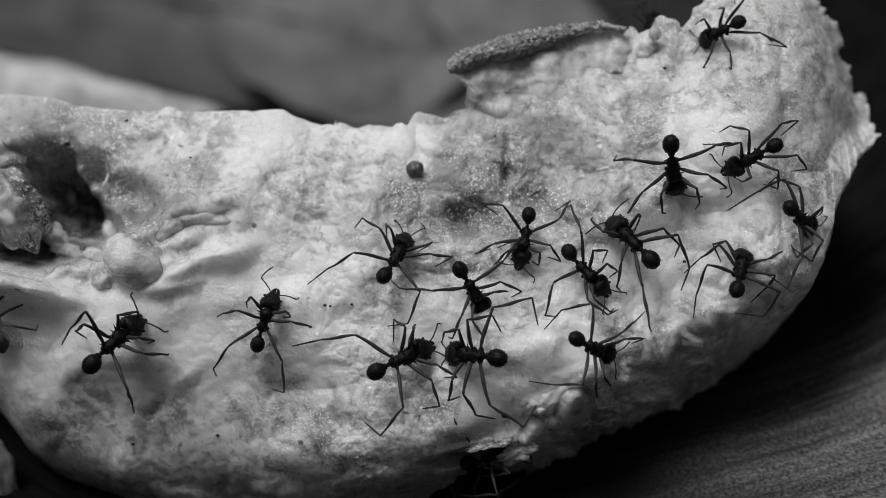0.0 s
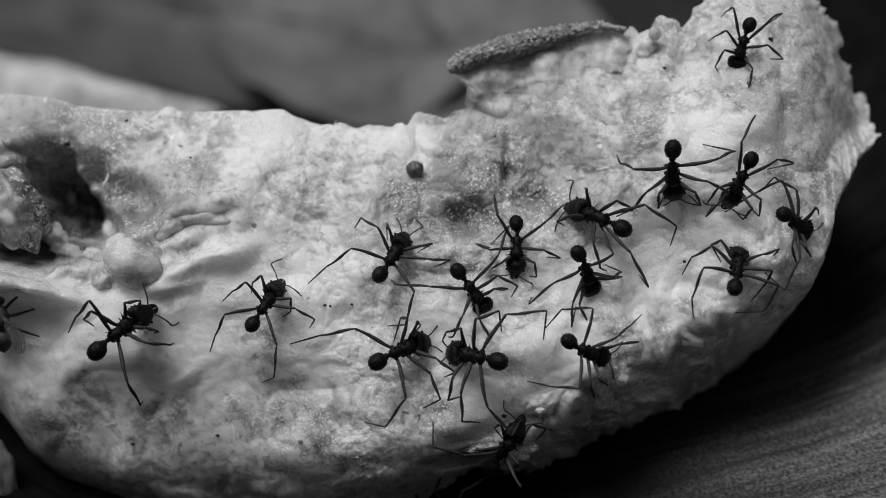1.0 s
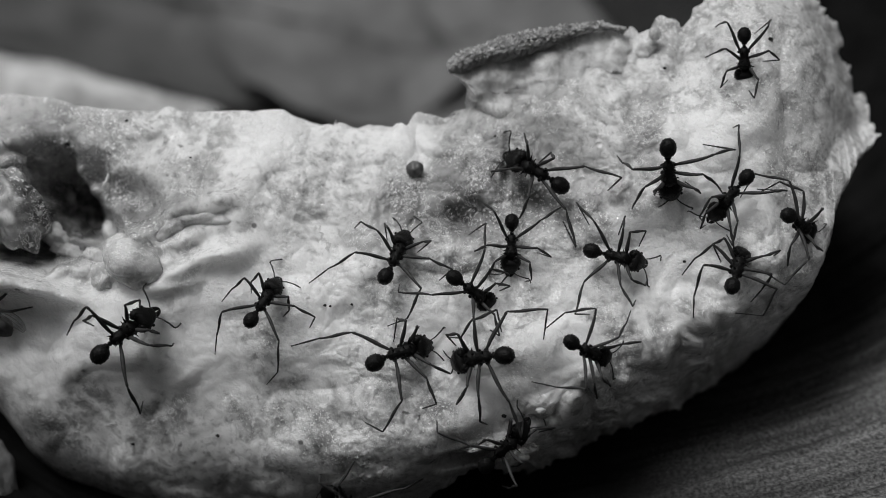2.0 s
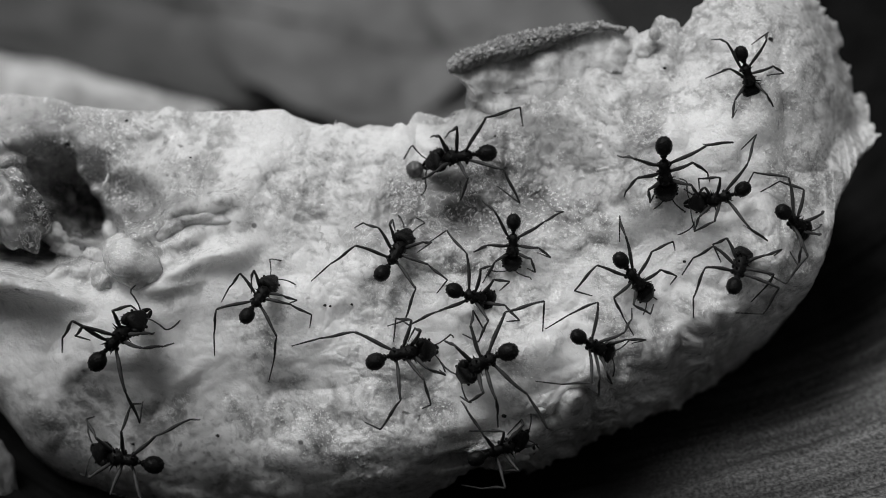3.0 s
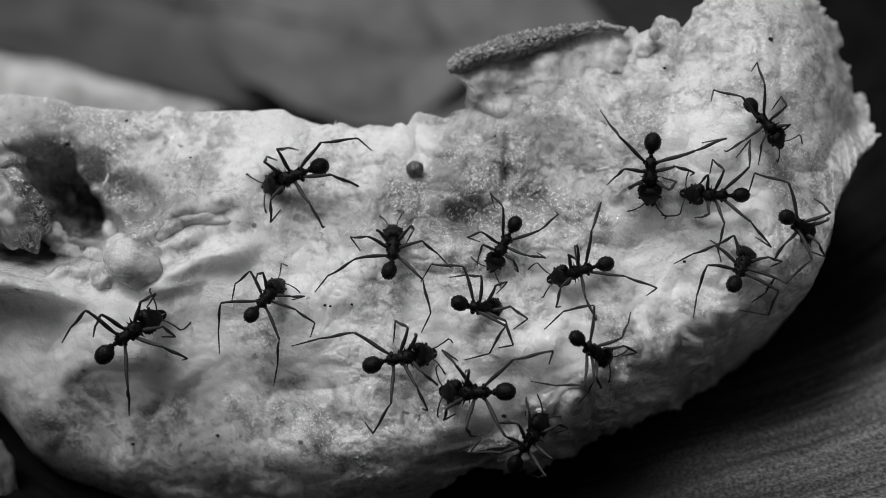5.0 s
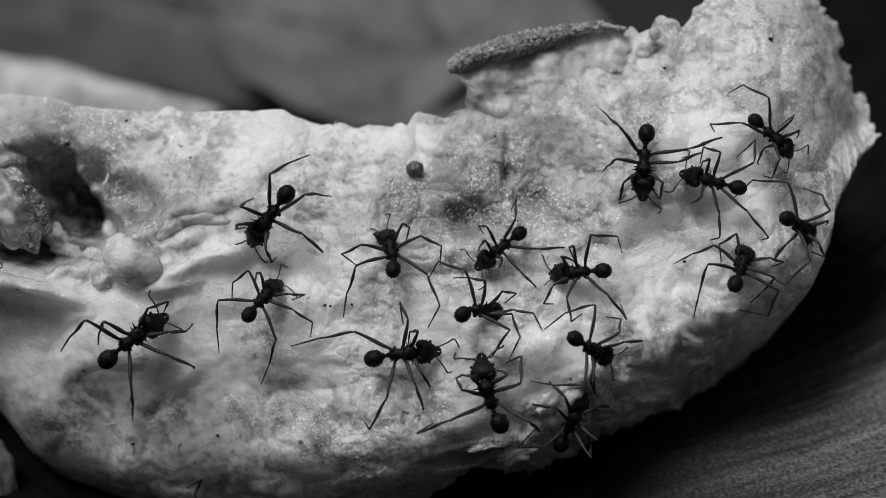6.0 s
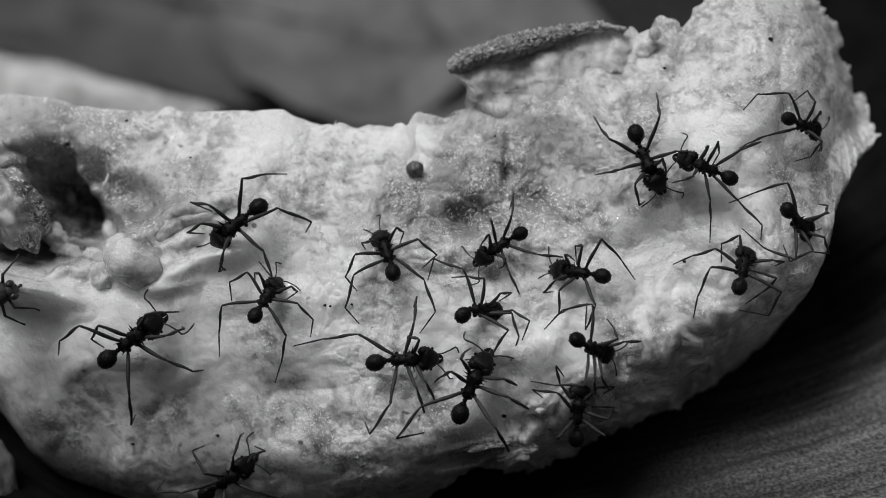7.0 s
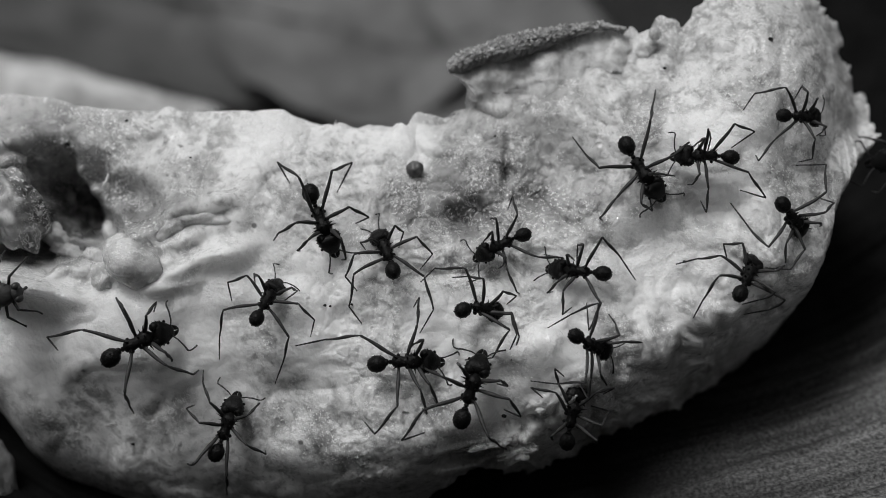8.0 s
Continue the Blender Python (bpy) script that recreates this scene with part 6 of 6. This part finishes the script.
STANCE_N = (
    (0, (30.5, 22.4, 30.1, 20.8, 32.3, 22.6, 32.5, 20.7, 35.7, 24.4, 37.0, 23.4, 29.7, 26.1, 29.3, 26.1, 31.7, 26.6, 32.0, 28.0, 33.5, 27.5, 33.9, 28.5)),
    (1.5, (34.8, 19.8, 34.2, 18.0, 35.5, 22.8, 36.3, 21.3, 35.8, 25.0, 35.7, 24.7, 31.7, 21.6, 32.3, 19.2, 31.6, 23.3, 30.0, 22.7, 31.8, 26.2, 31.5, 25.7)),
    (3.5, (35.7, 15.6, 36.9, 16.5, 36.0, 18.5, 36.5, 17.2, 35.5, 21.3, 35.1, 21.2, 32.4, 15.0, 32.4, 14.0, 31.8, 18.7, 29.1, 17.1, 31.5, 21.8, 30.5, 22.3)),
)
STANCE_N += (
    (4.5, (37.1, 14.0, 37.4, 13.0, 37.1, 16.2, 36.8, 15.5, 35.0, 18.3, 35.1, 20.2, 34.9, 12.2, 35.3, 9.4, 32.1, 13.7, 30.6, 11.7, 33.1, 17.6, 30.3, 17.6)),
    (6, (38.8, 12.9, 39.9, 12.2, 37.9, 13.9, 37.5, 13.0, 35.7, 16.4, 32.2, 17.6, 35.3, 11.1, 35.3, 9.4, 36.8, 10.2, 35.8, 8.2, 33.2, 13.6, 30.2, 12.8)),
    (7, (41.7, 15.0, 43.5, 14.9, 41.1, 16.0, 39.6, 16.6, 38.4, 16.8, 33.7, 15.6, 41.9, 12.0, 42.8, 11.0, 41.6, 12.2, 40.2, 9.8, 36.1, 12.6, 33.2, 11.3)),
)
STANCE_N += (
    (8, (41.3, 16.3, 43.0, 17.5, 40.3, 17.0, 39.3, 16.6, 38.2, 17.1, 33.5, 15.6, 42.5, 13.6, 42.5, 12.8, 41.2, 12.2, 40.0, 10.1, 36.8, 12.2, 35.3, 10.7)),
)
ANTS.append(("small black ant walking near the fruit's peak", 0.85, PATH_N, STANCE_N))
PATH_O = (
    (0, 16.51, -10.79, -23, 36, 7, -7), (0.5, 16.17, -10.64, -24, 34, 6, -6), (1, 15.73, -11.14, -23, 32, 13, -12), (1.5, 15.63, -11.42, -21, 33, 13, -12),
    (3, 16.54, -10.57, -25, 41, 6, -5), (3.5, 16.37, -10.84, -22, 41, 6, -5), (4, 16.5, -10.7, -27, 40, 6, -5), (4.5, 16.27, -11.05, -34, 41, 8, -7),
    (6, 16.28, -10.86, -28, 36, 2, -2), (6.5, 16.68, -10.72, -20, 38, 3, -4), (7, 16.45, -10.79, -22, 41, 6, -6), (7.5, 16.3, -10.45, -24, 42, 6, -6),
    (8, 16.3, -10.42, -22, 42, 7, -7),
)
STANCE_O = (
    (0, (19.8, -9.7, 20.8, -10.4, 19.9, -8.7, 22.7, -6.7, 16.1, -5.8, 11.1, -8.9, 17.3, -13.6, 18.0, -14.3, 16.5, -14.2, 16.1, -15.4, 14.9, -14.4, 9.0, -14.5)),
    (1.5, (19.9, -10.3, 20.8, -10.8, 18.8, -9.7, 20.6, -6.5, 16.4, -6.5, 11.1, -8.9, 16.9, -14.2, 17.7, -14.6, 16.0, -14.8, 16.0, -15.5, 14.9, -15.2, 8.9, -14.8)),
    (4.5, (20.4, -10.6, 19.6, -12.0, 19.4, -9.8, 21.0, -6.8, 16.2, -5.8, 11.1, -8.9, 16.8, -13.4, 17.4, -14.3, 16.2, -14.3, 14.6, -17.9, 15.1, -14.3, 8.9, -14.8)),
)
STANCE_O += (
    (6, (19.8, -10.0, 20.7, -10.2, 19.0, -8.9, 18.0, -7.5, 16.4, -5.8, 11.0, -9.1, 15.9, -14.0, 17.4, -17.5, 16.2, -14.0, 16.2, -15.4, 15.1, -14.4, 9.0, -14.7)),
    (7, (19.6, -10.0, 20.7, -10.2, 18.3, -9.7, 18.0, -7.1, 16.1, -5.8, 11.2, -8.9, 17.1, -13.8, 17.8, -14.5, 16.3, -14.0, 16.3, -15.3, 15.1, -14.5, 9.0, -14.3)),
    (8, (19.6, -10.0, 20.5, -10.0, 18.9, -9.2, 18.3, -7.1, 16.7, -5.8, 11.0, -9.1, 16.9, -13.3, 17.6, -14.2, 16.0, -14.5, 14.7, -14.5, 15.2, -14.3, 9.0, -14.8)),
)
ANTS.append(("black ant crouched above the fruit's shaded underside", 0.92, PATH_O, STANCE_O))
PATH_Q = (
    (0, 5.79, -23.55, 22, 35, 12, -13), (0.6, 6.22, -22.97, 37, 15, 23, -20), (1, 6.94, -22.2, 62, 0, -2, 4), (1.5, 7.17, -21.84, 66, 0, -3, 6),
    (2.8, 6.5, -22.12, 15, 22, -4, 4), (4, 6.44, -22.25, 14, 26, -1, 1), (4.4, 7.41, -22.2, 48, 15, -5, 8), (4.7, 8.16, -21.56, 55, 0, -6, 15),
    (5.8, 12.95, -20.33, 62, 32, -9, 14), (6, 14.3, -19.19, 73, 0, -2, 4), (6.5, 15.31, -18.3, 81, 21, -3, 6), (7, 14.88, -17.93, 86, 20, -3, 6),
    (8, 14.26, -18.33, 77, 21, -4, 9),
)
STANCE_Q = (
    (1.5, (6.5, -19.1, 7.2, -20.8, 4.8, -21.8, 4.3, -22.8, 3.2, -22.6, -1.2, -19.9, 10.2, -18.4, 10.8, -20.2, 8.2, -22.5, 9.1, -24.7, 8.6, -24.8, 9.3, -27.0)),
    (7, (12.8, -14.8, 13.3, -14.0, 12.5, -15.7, 11.0, -16.4, 13.4, -19.5, 13.3, -21.6, 16.8, -15.1, 17.7, -16.2, 17.9, -18.5, 16.7, -17.5, 16.4, -19.5, 19.2, -22.5)),
)
ANTS.append(("black ant climbing out of a shaded torn lip", 0.97, PATH_Q, STANCE_Q))
PATH_R = (
    (0, 25.4, 27.4, 60, 45, 0, 0, -15), (0.25, 28, 28.6, 75, 75, 0, 0, -17), (0.5, 28, 27, 80, 110, 0, 0, -20), (0.75, 27, 24.5, 85, 150, 0, 0, -25),
    (1, 27, 22, 85, 170, 0, 0, -28.5), (8, 27, 22, 85, 170, 0, 0, -28.5),
)
STANCE_R = (
)
ANTS.append(("black ant slipping over the fruit's top edge", 0.80, PATH_R, STANCE_R))
PATH_S = (
    (0, 4.9, -31.68, -180, 34, -4, 5), (1.5, -1.76, -31.55, -182, 35, -2, 2), (2.3, -16.58, -27.61, -198, 35, 3, -3), (2.8, -32.02, -21.75, -198, 18, 1, -1),
    (3, -36.09, -23.71, -191, 0, 0, 0), (3.2, -42.2, -24.51, -177, 0, 3, -2), (3.4, -48.18, -24.86, -175, 0, 5, -2), (3.6, -50.24, -23.39, -176, 0, 2, -2),
    (3.8, -56.31, -20.68, -188, 0, -4, 9), (4.4, -62.44, -17.2, -193, 0, 0, 0), (8, -62.44, -17.2, -193, 0, 0, 0),
)
STANCE_S = (
)
ANTS.append(("black ant hurrying along the shaded lower edge", 1.12, PATH_S, STANCE_S))
PATH_U = (
    (0, -28.87, -32.98, 69, 39, 0, 0), (5.8, -28.87, -32.98, 69, 39, 0, 0), (6.5, -27.18, -30.55, 59, 0, -1, 1), (6.8, -25.93, -27.56, 45, 0, 0, 0),
    (7, -24.3, -25.99, 37, 0, 1, -1), (7.5, -22.67, -22.14, 53, 0, 3, -3), (8, -24.08, -19.76, 72, 14, 6, -7),
)
STANCE_U = (
    (7, (-23.4, -23.4, -22.5, -20.8, -25.9, -25.1, -26.5, -22.2, -28.8, -27.1, -32.0, -26.1, -21.0, -22.6, -20.7, -22.3, -20.3, -27.5, -18.4, -28.6, -24.5, -29.4, -25.4, -31.3)),
    (8, (-25.7, -16.9, -26.9, -13.6, -26.1, -19.2, -28.4, -17.5, -26.6, -22.8, -29.3, -24.6, -21.8, -18.4, -20.9, -17.4, -21.8, -21.3, -20.1, -22.8, -24.0, -25.4, -25.3, -29.3)),
)
ANTS.append(("black ant climbing up from the fruit's lower edge", 1.00, PATH_U, STANCE_U))
PATH_W = (
    (0, 59.79, 12.86, -173, 31, 0, 0, -9.0), (7, 59.79, 12.86, -173, 31, 0, 0, -9.0), (7.6, 55.29, 11.49, -167, 0, -1, 0, -9.0), (8, 54.39, 10.96, -166, 0, -3, 0, -9.0),
)
STANCE_W = (
)
ANTS.append(("black ant coming round the fruit's shaded end", 1.12, PATH_W, STANCE_W))
# the fly's path: seconds, place and heading
FLY_PATH = ((0, -50.8, -8.0, 112), (0.5, -50.0, -7.7, 100), (1.7, -49.6, -7.5, 93), (2.3, -52.3, -5.0, 150), (2.8, -54.1, -3.4, 178), (5.8, -53.2, -3.7, 178), (6.3, -53.2, -4.2, 110), (6.6, -52.6, -4.5, 50), (6.8, -48.3, -4.5, 18), (8, -47.8, -4.6, 12))


# ---- every ant is a copy of one, at its own size ----
first_ant = build_ant()
ants = [first_ant] + [copy_thing(first_ant, Matrix()) for _ in ANTS[1:]]
for ob, (ant_label, size, rows, stances) in zip(ants, ANTS):
    tagged(ob, ant_label)
    ob.scale = (size, size, size)

TICK = 0.125
TIMES = [k * TICK for k in range(65)]


def stance_in_body(body, size, stance):
    """Knee directions and feet of a stance, in the ant's own space."""
    back = body.inverted()
    out = []
    for k, (leg_kind, sy) in enumerate(LEG_ORDER):
        ku, kv, fu, fv = stance[4 * k:4 * k + 4]
        hx, lf, lt, lr = LEGS[leg_kind]
        hip = Vector((hx, HIP_SIDE * sy, RIDE + HIP_HIGH))
        hip_w = (body @ (hip * size)).z
        hu, hv, _ = body @ (hip * size)
        reach = math.hypot(ku - hu, kv - hv)
        rise = math.sqrt(max((lf * size) ** 2 - reach ** 2, 0.3))
        knee = back @ Vector((ku, kv, hip_w + min(rise, 2.0 * size))) / size
        foot = back @ Vector((fu, fv, fruit_point(fu, fv) + 0.1)) / size
        out.append(((knee - hip).normalized(), foot))
    return out


def leg_plan(size, rows, stances):
    """For every tick, each leg's knee direction and foot, in the ant's space: feet stay planted until the body has left them."""
    own = [(t, stance_in_body(body_at(rows, t, size), size, s)) for t, s in stances]
    if not own:
        rest = []
        for (leg_kind, sy), (kx, ky, fx, fy) in zip(LEG_ORDER, DEFAULT_LEGS):
            hip = Vector((LEGS[leg_kind][0], HIP_SIDE * sy, RIDE + HIP_HIGH))
            rest.append(((Vector((kx, ky, RIDE + 1.6)) - hip).normalized(), Vector((fx, fy, -0.3))))
        own = [(0.0, rest)]
    moments = [t for t, _ in own]
    bodies = [body_at(rows, t, size) for t in TIMES]
    plan = []
    for leg in range(6):
        def wished(t):
            k = max([q for q, m in enumerate(moments) if m <= t], default=0)
            n = min(k + 1, len(own) - 1)
            f = 0.0 if n == k or t <= moments[0] else min(max((t - moments[k]) / (moments[n] - moments[k]), 0), 1)
            return own[k][1][leg][0].lerp(own[n][1][leg][0], f).normalized(), own[k][1][leg][1].lerp(own[n][1][leg][1], f)
        planted = bodies[0] @ (wished(0.0)[1] * size)
        stepping, goal, track = 0, None, []
        for q, t in enumerate(TIMES):
            knee_dir, foot = wished(t)
            want = bodies[q] @ (foot * size)
            near = min(abs(t - m) for m in moments) < 0.2
            if stepping == 0 and (want - planted).length > (0.5 if near else 1.5):
                ahead = min(q + 1, len(TIMES) - 1)
                goal, stepping = bodies[ahead] @ (wished(TIMES[ahead])[1] * size), 2
            if stepping:
                lifted = planted.lerp(goal, 0.5) + Vector((0, 0, 0.5)) if stepping == 2 else goal
                planted = lifted
                stepping -= 1
            if stepping == 0 and fruit_top(planted) is not None and bodies[q].translation.z > fruit_top(planted) - 4:
                planted = Vector((planted.x, planted.y, fruit_top(planted)))
            track.append((knee_dir, bodies[q].inverted() @ planted / size))
        plan.append(track)
    return bodies, plan


def fruit_top(p):
    w = fruit_point(p.x, p.y)
    return w + 0.1 if w > -15 else None


def feeler_rows(base, seed):
    """A feeler's slow groping about its socket."""
    rng = random.Random(seed)
    yaw, dip = rng.uniform(-22, 22), rng.uniform(-10, 14)
    out = []
    for k in range(9):
        yaw = max(-35, min(35, yaw + rng.uniform(-14, 14)))
        dip = max(-18, min(22, dip + rng.uniform(-8, 8)))
        out.append((float(k), Matrix.Translation(base) @ pose(0, 0, 0, 0, dip, yaw)))
    return out


def motions():
    for number, (ob, (ant_label, size, rows, stances)) in enumerate(zip(ants, ANTS)):
        bodies, plan = leg_plan(size, rows, stances)
        to_world = [FACE @ Matrix.Translation(b.translation * MM) @ b.to_3x3().to_4x4() for b in bodies]
        walk(ob, list(zip(TIMES, to_world)))
        parts = {}
        for child in ob.children:
            parts.setdefault(child.name.split(".")[0], []).append(child)
        knots = [r[0] for r in rows]
        walk(parts["head"][0], [(t, Matrix.Translation(NECK * MM) @ pose(0, 0, 0, 0, 30 - glide(rows, t, 4) * 0.5, glide(rows, t, 5))) for t in knots])
        walk(parts["gaster"][0], [(t, Matrix.Translation(WAIST * MM) @ pose(0, 0, 0, 0, -6 - glide(rows, t, 4) * 0.3, glide(rows, t, 6))) for t in knots])
        for k, feeler in enumerate(c for c in parts["head"][0].children if c.name.startswith("antenna")):
            walk(feeler, feeler_rows(feeler.location.copy(), number * 7 + k))
        for leg, (leg_kind, sy) in enumerate(LEG_ORDER):
            poses = [settle_leg(leg_kind, sy, knee_dir, foot) for knee_dir, foot in plan[leg]]
            for q, name in enumerate(("femur", "tibia", "tarsus")):
                walk(parts[name][leg], [(t, p[q]) for t, p in zip(TIMES, poses)])
    fly_track = []
    for t in TIMES:
        b = body_pose(glide(FLY_PATH, t, 1), glide(FLY_PATH, t, 2), glide(FLY_PATH, t, 3), 0, 0.15)
        fly_track.append((t, FACE @ Matrix.Translation(b.translation * MM) @ b.to_3x3().to_4x4()))
    walk(fly, fly_track)


motions()
